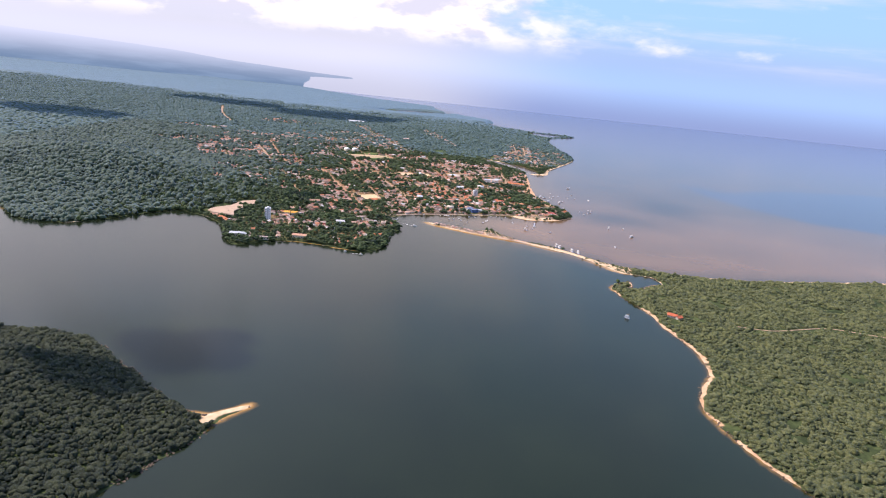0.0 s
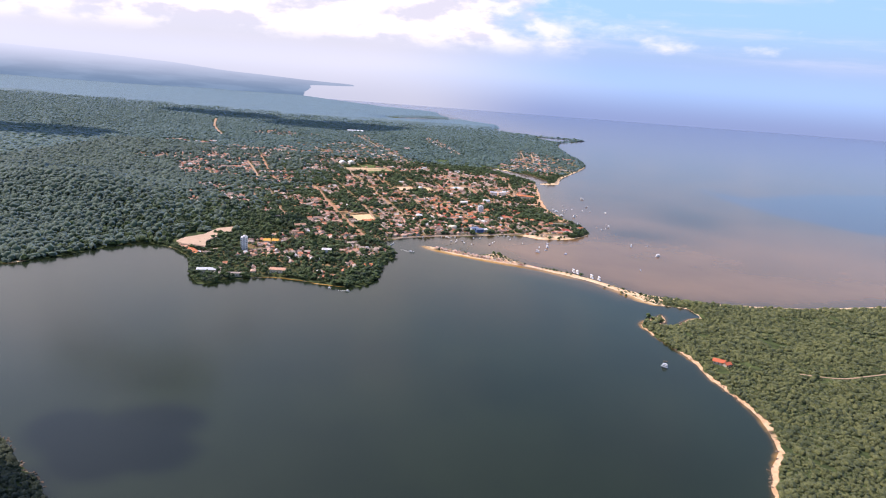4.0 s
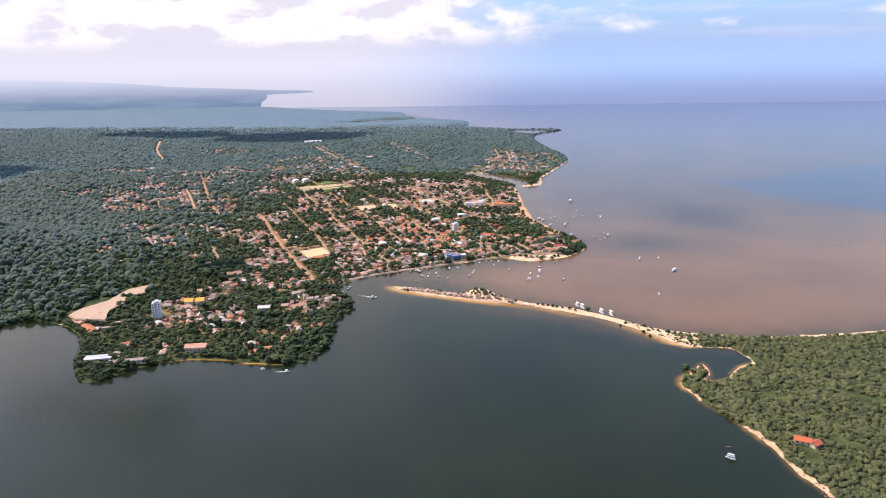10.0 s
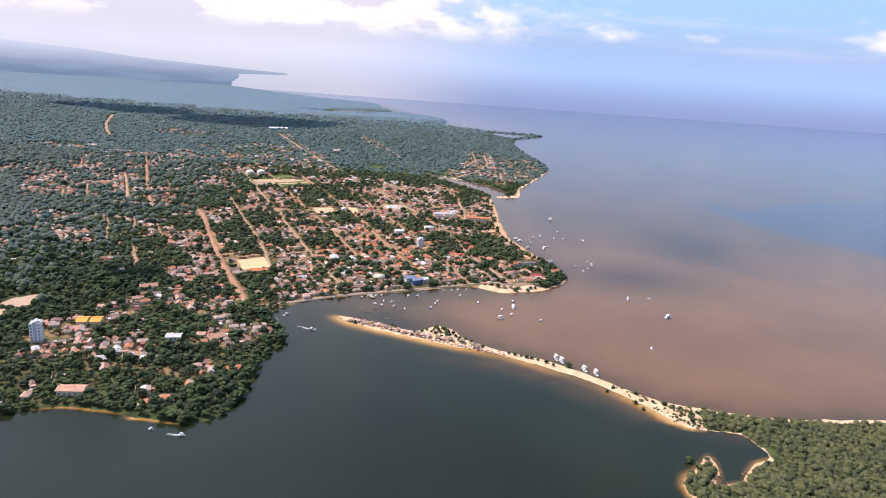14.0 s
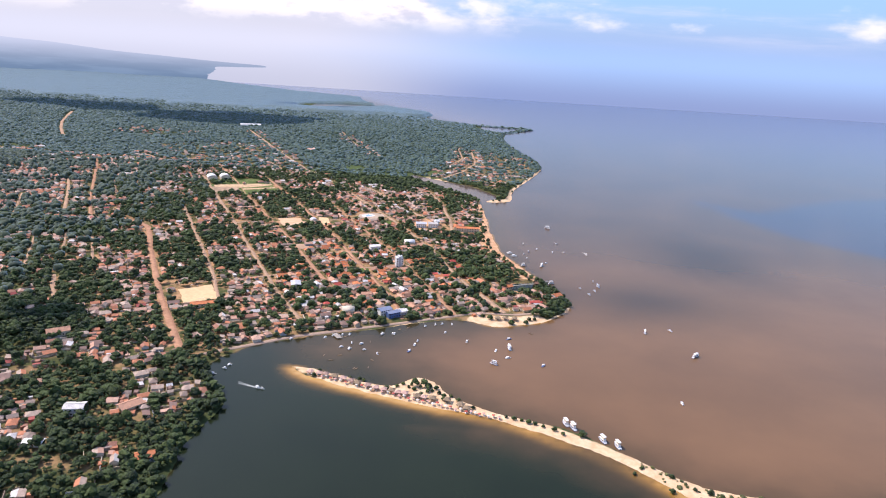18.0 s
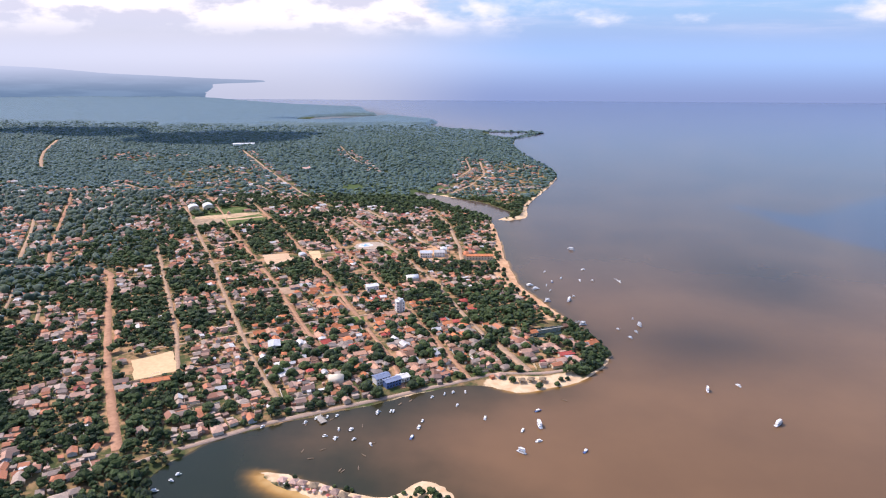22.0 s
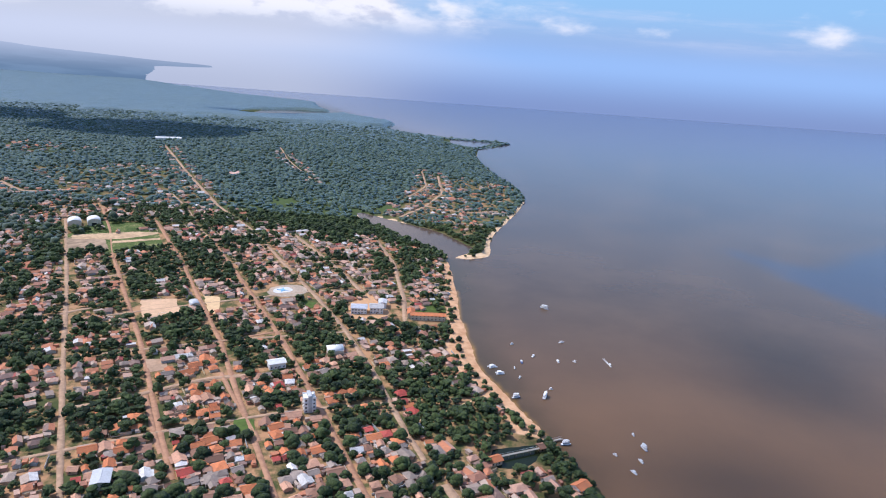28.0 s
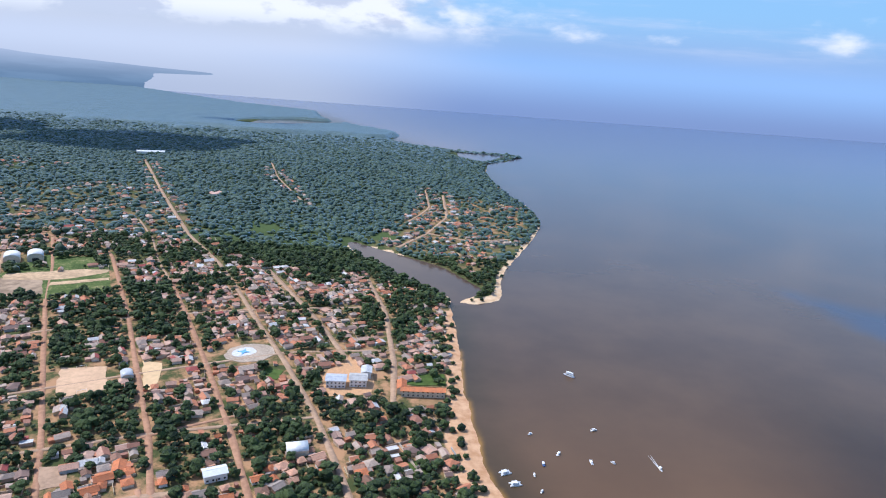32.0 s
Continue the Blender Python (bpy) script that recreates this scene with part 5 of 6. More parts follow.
def launch(length, color_mat, word):
    top = empty("launch")
    beam = length * 0.3
    part("hull", mesh_of("hull", *hull(length, beam, 0.6), color_mat), top)
    part("cabin", mesh_of("cabin", *block(length * 0.36, beam * 0.72, 1.1, 0.1, 0.88), WHITE), top, pose(-length * 0.02, 0, 0.5))
    part("windscreen", mesh_of("windscreen", *block(length * 0.05, beam * 0.6, 0.5, 0.02), DARK), top, pose(length * 0.17, 0, 1.0))
    part("canopy", mesh_of("canopy", *block(length * 0.46, beam * 0.85, 0.1, 0.03), WHITE), top, pose(-length * 0.06, 0, 2.0))
    for s in (-1, 1):
        part("post", mesh_of("post", *rod(0.04, 0.04, 1.0, 5), WHITE), top, pose(-length * 0.24, s * beam * 0.36, 1.0))
    part("motor", mesh_of("motor", *block(0.5, 0.45, 0.9, 0.08, 0.8), DARK), top, pose(-length * 0.5 - 0.15, 0, 0.0))
    return tagged(top, word, "boat", "boats on the water")


def canoe(length):
    top = empty("canoe")
    part("hull", mesh_of("hull", *hull(length, length * 0.2, 0.4), WOOD), top)
    for k in (-0.22, 0.02, 0.24):
        part("bench", mesh_of("bench", *block(0.3, length * 0.17, 0.05), BARK), top, pose(length * k, 0, 0.38))
    return tagged(top, "slim dark wooden canoe floating near the shore", "boat", "boats on the water")


def catamaran():
    top = empty("tour_catamaran")
    for s in (-1, 1):
        part("hull", mesh_of("hull", *hull(11, 1.5, 0.8), WHITE), top, pose(0, s * 2.2, 0))
    part("deck", mesh_of("deck", *block(9, 5.6, 0.2, 0.04), GREY_METAL), top, at(0.8))
    part("cabin", mesh_of("cabin", *block(5.5, 4.2, 2.0, 0.15, 0.9), WHITE), top, pose(-0.8, 0, 1.0))
    part("windscreen", mesh_of("windscreen", *block(0.15, 3.4, 0.8), DARK), top, pose(2.0, 0, 1.7))
    return tagged(top, "white twin-hulled tour boat with a low cabin", "boat", "boats on the water")


def wake(length):
    """Two spreading lines of foam behind a boat, thin on the water."""
    v, f = [], []
    for s in (-1, 1):
        n, rows = len(v), 14
        for i in range(rows):
            k = i / (rows - 1)
            mid_y, half = s * (0.2 + 0.9 * k) + 0.15 * math.sin(i * 2.3 + s), 0.36 * (1 - k) ** 0.7 + 0.03
            v += [(-length * k, mid_y - half, 0.02), (-length * k, mid_y, 0.16 * (1 - k) + 0.03), (-length * k, mid_y + half, 0.02)]
        for i in range(rows - 1):
            a = n + 3 * i
            f += [(a, a + 1, a + 4, a + 3), (a + 1, a + 2, a + 5, a + 4)]
    return v, f


big, mid = riverboat(14), riverboat(10)
for bx, by, turn, length in ((178, 1575, -80, 15), (-162, 1129, -20, 18), (-205, 921, 0, 10)):
    ob = launch(5.5, WHITE, "white speedboat under way trailing foam")
    part("wake", mesh_of("wake", *wake(length), plain("foam", (0.72, 0.72, 0.70), 0.9, 0.1, 1.2, 0.3), True), ob, pose(-2.6, 0, 0), "white foam trail")
    ob.matrix_basis = pose(bx, by, 0.05, 0, 0, turn)
white, dark, small = launch(8, WHITE, "white motor launch with a small canopy"), launch(8.5, BLUE, "dark blue motor launch with a white canopy"), launch(5.5, WHITE, "small white motorboat near the waterfront")
paddle, twin = canoe(6), catamaran()
# x, y, heading, for each kind
FLEET = [(big, [(232, 1251, 40), (49, 1240, 100), (107, 1509, 70), (136, 1714, 145)]),
         (mid, [(195, 1302, 80), (170, 1439, 110), (33, 1203, 150), (112, 1438, 10), (76, 1504, 20), (163, 800, 150)]),
         (dark, [(79, 1207, 55), (50, 1261, 30), (94, 1572, 95), (-46, 1218, 70)]),
         (white, [(47, 1218, 20), (36, 1232, 70), (190, 1155, 95), (8, 1248, 80), (-42, 1232, 75), (224, 1312, 120), (163, 1422, 110), (107, 1586, 60), (129, 1578, 100), (140, 1622, 20), (-206, 1147, 10), (154, 1408, 120)]),
         (small, [(-40, 1241, 70), (-14, 1266, 60), (-35, 1278, 50), (-64, 1254, 80), (-76, 1253, 20), (-92, 1226, 60), (-102, 1226, 100), (89, 1610, 30), (86, 1558, 90), (89, 1540, 60), (114, 1522, 10), (145, 1579, 140), (-158, 1128, -20), (167, 1457, 100), (-230, 925, 0), (-205, 1130, 80), (-200, 1158, 170), (146, 1428, 130), (-198, 1165, 30), (-102, 1214, 40), (-25, 1284, 75), (-18, 1287, 60), (-8, 1288, 100), (-129, 1234, 60), (-122, 1240, 50), (-114, 1243, 75), (-107, 1245, 60), (-110, 1216, 20), (-102, 1213, 95), (-93, 1226, 60), (-88, 1213, 40), (-75, 1207, 120), (-76, 1250, 60), (-66, 1254, 70), (-160, 1226, 50)]),
         # the canoe at (73, 1279) stands in for a dark bush snag
         (paddle, [(-85, 1232, 100), (-91, 1176, 70), (73, 1279, 150), (-74, 1209, 20), (167, 815, 0), (-120, 1238, 60), (-128, 1232, 75), (-110, 1240, 50), (-60, 1266, 60), (-52, 1272, 55), (-108, 1199, 30), (-114, 1188, 10), (-122, 1197, 80), (-78, 1194, 140), (-89, 1175, 60), (-79, 1179, 100)]),
         (twin, [(72, 1546, 15), (66, 1558, 25)])]
for kind, spots in FLEET:
    for i, (bx, by, turn) in enumerate(spots):
        while bx > 40 and by > 1400 and shore(np.array([bx]), np.array([by]))[0] > -5:
            bx += 1.5
        m = pose(bx, by, 0.05, 0, 0, turn)
        ob = copy_thing(kind, m) if i else kind
        ob.matrix_basis = m @ Matrix.Scale(0.76, 4)


# ---- huts, shrubs and house boats on the sand bar ----
def hut(width, mat, word, walls=False):
    top = empty("beach_hut")
    e, h = width / 2 + 0.6, 2.3
    v = [(-e, -e, h), (e, -e, h), (e, e, h), (-e, e, h), (-0.5, 0, h + width * 0.36), (0.5, 0, h + width * 0.36)]
    v += [(a, b_, c + 0.22) for a, b_, c in v]
    f = [(0, 1, 5, 4), (1, 2, 5), (2, 3, 4, 5), (3, 0, 4), (6, 7, 11, 10), (7, 8, 11), (8, 9, 10, 11), (9, 6, 10), (0, 1, 7, 6), (1, 2, 8, 7), (2, 3, 9, 8), (3, 0, 6, 9)]
    part("roof", mesh_of("roof", v, f, mat), top)
    for sx in (-1, 1):
        for sy in (-1, 1):
            part("post", mesh_of("post", *rod(0.1, 0.08, 2.4, 6), WOOD), top, pose(sx * width * 0.45, sy * width * 0.45, 0))
    part("counter", mesh_of("counter", *block(width * 0.6, 0.6, 0.95, 0.05), WOOD), top, pose(0, width * 0.2, 0))
    for k in (-0.25, 0.25):
        part("table", mesh_of("table", *merged((block(1.0, 1.0, 0.06), (0, 0, 0.7)), (rod(0.06, 0.06, 0.7, 6), (0, 0, 0))), WHITE), top, pose(width * k, -width * 0.22, 0))
    return tagged(top, word, "hut", "huts on the sand bar")


thatched, sheeted = hut(4.9, THATCH, "open beach hut with a palm thatch roof"), hut(4.3, roof_paint("faded_pink_sheets", (0.56, 0.37, 0.30)), "open beach hut with a faded pink sheet roof")
HUTS = [(thatched, [(4, 1122), (9, 1118), (-7, 1128), (-19, 1129), (-32, 1131), (-83, 1146), (-53, 1137), (-104, 1155), (40, 1306), (48, 1308), (58, 1309)]),
        (sheeted, [(-126, 1160), (-112, 1157), (-96, 1152), (-74, 1143), (-67, 1140), (-42, 1134), (-118, 1158), (-60, 1138), (-48, 1135), (-26, 1130), (-89, 1149)])]
for kind, spots in HUTS:
    for i, (bx, by) in enumerate(spots):
        m = pose(bx, by, max(gz(bx, by), 0.5) - 0.05, 0, 0, -22 + (i * 37) % 30)
        if i == 0:
            kind.matrix_basis = m
        else:
            copy_thing(kind, m)


def house_boat(length):
    top = empty("floating_house")
    part("hull", mesh_of("hull", *hull(length * 1.25, length * 0.42, 0.7), WHITE), top)
    part("fender", mesh_of("fender", *hull(length * 1.26, length * 0.43, 0.25), BLUE), top, None, "blue waterline band")
    part("cabin", mesh_of("cabin", *block(length * 0.78, length * 0.33, 2.2, 0.2, 0.95), WHITE), top, at(0.5))
    part("upper_cabin", mesh_of("upper_cabin", *block(length * 0.5, length * 0.28, 1.9, 0.2, 0.92), CREAM), top, pose(-length * 0.08, 0, 2.7))
    part("roof", mesh_of("roof", *block(length * 0.72, length * 0.36, 0.14, 0.05, 0.92), WHITE), top, pose(-length * 0.05, 0, 4.6))
    for k in (-0.26, 0.0, 0.26):
        for s in (-1, 1):
            part("window", mesh_of("window", *block(1.1, 0.06, 0.9), DARK), top, pose(length * k, s * length * 0.168, 1.2))
    return tagged(top, "white two-storey floating house moored at the sand bar", "houseboat", "floating houses")


first = house_boat(7.6)
for i, (bx, by, turn) in enumerate([(91, 1104, 112), (86, 1109, 108), (111, 1089, 115), (121, 1083, 108)]):
    m = pose(bx, by, 0.05, 0, 0, turn)
    if i == 0:
        first.matrix_basis = m
    else:
        copy_thing(first, m)


def shrub(seed):
    global rng
    rng = np.random.default_rng(seed)
    top = empty("shrub")
    v, f = crown(6, ICO2, 0.28)
    cm = bpy.data.meshes.new("foliage")
    fill(cm, v, f, True)
    cm.materials.append(LEAF_TREE)
    part("foliage", cm, top, at(0.12))
    part("stem", mesh_of("stem", *rod(0.09, 0.05, 0.5, 6, (0.05, 0)), BARK), top)
    return tagged(top, "low dark green shrub growing in the sand", "shrub", "shrubs on the sand")


bushes = [shrub(300 + k) for k in range(3)]
DUNE = [(-27, 1155), (-14, 1140), (-24, 1140), (-29, 1135), (-33, 1153), (-38, 1151), (-35, 1142), (-4, 1137), (-10, 1130), (-50, 1147), (-55, 1141), (-17, 1148), (-45, 1152), (-20, 1143), (-10, 1136), (-30, 1147),
        (-122, 1156), (-119, 1165), (-91, 1157), (-83, 1155), (-79, 1154), (-58, 1142), (-22, 1150), (-40, 1146), (2, 1131), (14, 1121)]
BAR = [(40, 1111), (46, 1109), (52, 1108), (57, 1105), (62, 1104), (68, 1101), (76, 1097), (82, 1092), (132, 1056), (151, 1048), (163, 1035), (172, 1032), (179, 1029), (185, 1029), (191, 1018), (197, 1022), (189, 1007), (207, 1025), (126, 1049), (147, 1032), (152, 1022), (212, 1018), (222, 1012), (232, 1004), (240, 1012), (250, 1020)]
SHORE = [(34, 1692), (33, 1665), (30, 1655), (36, 1608), (36, 1591), (39, 1571), (29, 1625), (28, 1683), (58, 1512), (66, 1490), (72, 1476), (80, 1462), (50, 1535), (29, 1783), (27, 1752), (44, 1552), (88, 1450), (62, 1500), (24, 1311), (32, 1306), (70, 1304), (80, 1314), (90, 1325), (74, 1312), (54, 1299), (166, 930), (174, 942), (170, 948), (162, 921), (30, 1720), (29, 1810),
         (94, 1990), (104, 2040), (118, 2085), (134, 2130), (150, 2180), (64, 1894), (52, 1890)]
edge_line = [(25, 1840), (27, 1770), (29, 1701), (33, 1611), (39, 1562), (47, 1540), (62, 1502), (74, 1477), (86, 1461), (99, 1440)]
for k in range(46):
    q = k / 45 * (len(edge_line) - 1)
    i = min(int(q), len(edge_line) - 2)
    (ax, ay), (cx, cy) = edge_line[i], edge_line[i + 1]
    SHORE.append((ax + (cx - ax) * (q - i) + 5.0 * math.sin(k * 5.3) - 5.0, ay + (cy - ay) * (q - i) + 3 * math.sin(k * 2.9)))
n = 0
for spots, size in ((DUNE, 1.9), (BAR, 1.9), (SHORE, 2.8)):
    for bx, by in spots:
        s = size * (0.75 + 0.5 * ((n * 0.618) % 1))
        m = pose(bx, by, max(gz(bx, by), 0.05) - 0.1, 0, 0, n * 50 % 360)
        ob = copy_thing(bushes[n % 3], m) if n >= 3 else bushes[n]
        ob.matrix_basis = m @ Matrix.Diagonal((s, s, s, 1))
        n += 1


# parasols and tables along the bar
def parasol(mat, word):
    top = empty("parasol")
    k, r = 8, 1.5
    v = [(r * math.cos(2 * math.pi * i / k), r * math.sin(2 * math.pi * i / k), 2.0) for i in range(k)] + [(0, 0, 2.65)]
    v += [(a * 0.97, b_ * 0.97, c - 0.05) for a, b_, c in v]
    f = [(i, (i + 1) % k, k) for i in range(k)] + [((i + 1) % k + k + 1, i + k + 1, 2 * k + 1) for i in range(k)] + [(i, i + k + 1, (i + 1) % k + k + 1, (i + 1) % k) for i in range(k)]
    part("canopy", mesh_of("canopy", v, f, mat), top)
    part("pole", mesh_of("pole", *rod(0.04, 0.04, 2.5, 5), WHITE), top)
    part("table", mesh_of("table", *block(1.0, 1.0, 0.72, 0.04, 0.95), WHITE), top, pose(0.2, -0.1, 0))
    return tagged(top, word, "parasol", "parasols on the sand bar")


shades = [parasol(plain("pink_canvas", (0.62, 0.36, 0.30), 0.8), "faded pink beach parasol over a white table"), parasol(plain("pale_canvas", (0.72, 0.66, 0.58), 0.8), "pale canvas beach parasol over a white table"),
          parasol(plain("red_canvas", (0.50, 0.12, 0.09), 0.8), "red beach parasol over a white table")]
bar_line = np.array([(-128, 1157), (-100, 1148), (-70, 1137), (-40, 1127), (-15, 1120), (10, 1112), (34, 1107)], float)
for k in range(40):
    s = k / 39 * (len(bar_line) - 1)
    i = min(int(s), len(bar_line) - 2)
    q = bar_line[i] + (bar_line[i + 1] - bar_line[i]) * (s - i) + (0.6 * math.sin(k * 7.1), 1.8 + 1.3 * math.sin(k * 3.7))
    m = pose(q[0], q[1], max(gz(*q), 0.1), 0, 0, k * 40)
    if k < 3:
        shades[k].matrix_basis = m
    else:
        copy_thing(shades[k % 3], m)


# ---- larger buildings and open grounds ----
def slab(name, corners, mat, label, category, lift=0.3):
    """A flat ground with a low edge, following its four corners."""
    c = np.array(corners, float)
    nxt = np.roll(c, -1, 0)
    c = np.concatenate([p + (q - p) * np.arange(k)[:, None] / k for p, q, k in [(p, q, max(2, int(np.hypot(*(q - p)) / 3.5))) for p, q in zip(c, nxt)]])
    c = c + np.stack([vnoise(c[:, 0], c[:, 1], 6, 91) - 0.5, vnoise(c[:, 0], c[:, 1], 6, 92) - 0.5], 1) * 2.4
    base = max(gz(*q) for q in corners) + lift
    k = len(c)
    rows = [(x, y, base) for x, y in c] + [(x, y, base - 1.5) for x, y in (c - c.mean(0)) * 1.02 + c.mean(0)]
    f = [tuple(range(k))] + [(i, (i + 1) % k, (i + 1) % k + k, i + k) for i in range(k)]
    return tagged(new(name, mesh_of(name, rows, f, mat)), label, category, kind="structure"), base


def oval(cx, cy, rx, ry, turn=0.0, n=20):
    c, s = math.cos(turn), math.sin(turn)
    return [(cx + rx * math.cos(a) * c - ry * math.sin(a) * s, cy + rx * math.cos(a) * s + ry * math.sin(a) * c) for a in [2 * math.pi * i / n for i in range(n)]]


_, base = slab("football_ground", [(-312, 1327), (-283, 1350), (-263, 1309), (-291, 1290)], PALE_SAND, "pale yellow sand football ground between houses", "pitch")
_, base2 = slab("sand_pitch", [(-296, 1659), (-262, 1667), (-243, 1631), (-272, 1610)], plain("pink_sand", (0.66, 0.44, 0.28), 0.95, 0.1, 0.3, 0.2), "pinkish sand playing ground between houses", "pitch")
slab("bare_yard", [(-238, 1683), (-220, 1680), (-204, 1631), (-216, 1634)], PALE_SAND, "pale bare sandy yard beside the road", "yard")
slab("mud_flat", [(-496, 1034), (-494, 1056), (-478, 1080), (-475, 1123), (-450, 1149), (-436, 1134), (-450, 1107), (-452, 1082), (-458, 1050), (-445, 1022), (-481, 1023)], plain("brown_mud", (0.47, 0.33, 0.23), 0.8, 0.2, 0.15, 0.15), "pinkish brown bare mud flat behind the headland", "ground")
FIELD, t, b = material("worn_field_grass", 0.95, 0.1)
p = place(t)
worn = t.math("ADD", t.math("MULTIPLY", t.noise(p, 0.05, 5, 0.65), 0.6), t.math("MULTIPLY", t.noise(p, 0.4, 4), 0.4))
t.link(t.ramp(worn, [(0.36, (0.045, 0.075, 0.022)), (0.54, (0.105, 0.140, 0.045)), (0.63, (0.24, 0.22, 0.10)), (0.74, (0.55, 0.42, 0.28))]), b.inputs["Base Color"])
BARE = plain("bare_sand", (0.60, 0.42, 0.26), 0.95, 0.1, 0.2, 0.4)
slab("stadium_grass", [(-474, 1944), (-416, 1950), (-374, 1898), (-341, 1838), (-390, 1804), (-446, 1800), (-482, 1866)], FIELD, "green and sandy worn sports field", "field", 0.25)
slab("stadium_bare", [(-474, 1852), (-450, 1806), (-418, 1800), (-404, 1818), (-422, 1848), (-436, 1870)], plain("trodden_sand", (0.44, 0.32, 0.22), 0.95, 0.1, 0.12, 0.5), "trodden bare end of the sports field", "field", 0.33)
slab("stadium_sand", [(-476, 1868), (-440, 1884), (-409, 1900), (-377, 1906), (-375, 1896), (-402, 1868), (-423, 1857), (-468, 1850)], BARE, "strip of bare sand across the sports field", "field", 0.41)
slab("stadium_strip", [(-416, 1851), (-364, 1880), (-361, 1872), (-412, 1841)], BARE, "narrow sandy strip along the sports field", "field", 0.41)
slab("plaza", oval(-154, 1712, 22, 19, 0.5), plain("plaza_paving", (0.50, 0.40, 0.31), 0.9, 0.15, 0.5, 0.35), "pale paved round plaza with paths", "plaza")
slab("plaza_floor", oval(-160, 1713, 11, 9, 0.5), plain("pale_concrete", (0.66, 0.66, 0.66), 0.85), "white concrete dance floor in the plaza", "plaza", 0.36)
slab("school_yard", [(-80, 1690), (-62, 1725), (-48, 1700), (-40, 1690), (-36, 1652), (-84, 1640)], plain("orange_earth", (0.62, 0.36, 0.19), 0.95), "orange earth yard round the school", "yard")
slab("green_lawn", [(-2, 1318), (8, 1314), (14, 1332), (2, 1338)], GRASS, "small green lawn near the beach street", "lawn")
slab("hotel_lawn", [(-12, 1672), (24, 1676), (22, 1698), (-8, 1694)], GRASS, "mown green lawn behind the hotel", "lawn")
slab("garden_lawn", [(-2, 1560), (8, 1564), (14, 1548), (4, 1542)], GRASS, "dull green fenced lawn among gardens", "lawn")
slab("side_lawn", [(-133, 1686), (-116, 1683), (-118, 1666), (-132, 1668)], GRASS, "rough green lawn beside the plaza", "lawn")
slab("rough_meadow", [(-134, 1444), (-119, 1443), (-113, 1423), (-127, 1421)], GRASS, "rough green meadow between houses", "lawn")
slab("building_lot", [(-235, 1527), (-218, 1530), (-209, 1511), (-222, 1505)], DIRT_ROAD, "bare brown building lot beside the road", "yard")
slab("clearing", [(-415, 2345), (-395, 2370), (-388, 2345), (-400, 2325)], plain("pink_earth", (0.62, 0.40, 0.33), 0.95), "bare pink earth clearing in the forest", "clearing", 1.5)
slab("pier_square", [(-150, 1252), (-124, 1267), (-118, 1260), (-143, 1246)], PAVING, "paved landing square at the waterfront", "square", 0.3)


def star(n=4):
    return [(math.cos(math.pi * i / n) * (6.5 if i % 2 == 0 else 2.2), math.sin(math.pi * i / n) * (6.5 if i % 2 == 0 else 2.2)) for i in range(2 * n)]


zp = gz(-160, 1713) + 0.75
v = [(x - 160, y + 1713, zp) for x, y in star()] + [(x - 160, y + 1713, zp - 0.5) for x, y in star()]
tagged(new("star_mosaic", mesh_of("star_mosaic", v, [tuple(range(8))] + [(i, (i + 1) % 8, (i + 1) % 8 + 8, i + 8) for i in range(8)], plain("sky_blue_tiles", (0.18, 0.45, 0.72), 0.5))),
       "light blue star laid in the plaza floor", "mosaic", kind="structure")


def goal(x, y, z, turn):
    top = empty("goal", x, y, z, turn)
    for s in (-1, 1):
        part("post", mesh_of("post", *rod(0.09, 0.09, 2.4, 6), WHITE), top, pose(0, s * 3.6, 0))
    part("crossbar", mesh_of("crossbar", *block(0.16, 7.3, 0.16), WHITE), top, at(2.3))
    return tagged(top, "white football goal on the sand ground", "goal", "football goals")


goal(-300, 1340, base, 2.2), goal(-277, 1300, base, 2.2), goal(-279, 1661, base2, 2.2), goal(-258, 1622, base2, 2.2)


def arch(width, length, wall, rise, n=10):
    """A barrel roof with thickness."""
    v, f = [], []
    for k in range(2):
        for i in range(n + 1):
            a = math.pi * i / n
            for s in (-1, 1):
                v.append((-math.cos(a) * (width / 2 + 0.2 - 0.2 * k), s * length / 2, wall + math.sin(a) * (rise - 0.2 * k)))
    m = 2 * (n + 1)
    for i in range(n):
        a = 2 * i
        f += [(a, a + 1, a + 3, a + 2), (m + a, m + a + 2, m + a + 3, m + a + 1), (a, a + 2, m + a + 2, m + a), (a + 1, m + a + 1, m + a + 3, a + 3)]
    return v, f


def hall(name, x, y, turn, width, length, wall, rise, roof_mat, label, category):
    top = empty(name, x, y, gz(x, y) + 0.3, turn)
    for s in (-1, 1):
        part("side_wall", mesh_of("side_wall", *block(0.3, length, wall + 0.6), CREAM), top, pose(s * (width / 2 - 0.15), 0, -0.6))
        n = 8
        v = [(-math.cos(math.pi * i / n) * (width / 2 - 0.3), 0, wall + math.sin(math.pi * i / n) * (rise - 0.25)) for i in range(n + 1)]
        v += [(width / 2 - 0.3, 0, -0.5), (-width / 2 + 0.3, 0, -0.5)]
        v += [(a, 0.25, c) for a, _, c in v]
        k = n + 3
        part("end_wall", mesh_of("end_wall", v, [tuple(range(k)), tuple(range(2 * k - 1, k - 1, -1))], CREAM), top, pose(0, s * (length / 2 - 0.4), 0))
    part("gate", mesh_of("gate", *block(width * 0.4, 0.12, wall * 0.8, 0.03), DARK), top, pose(0, -length / 2 + 0.2, 0))
    part("roof", mesh_of("roof", *arch(width, length, wall, rise), roof_mat, True), top)
    return tagged(top, label, category)


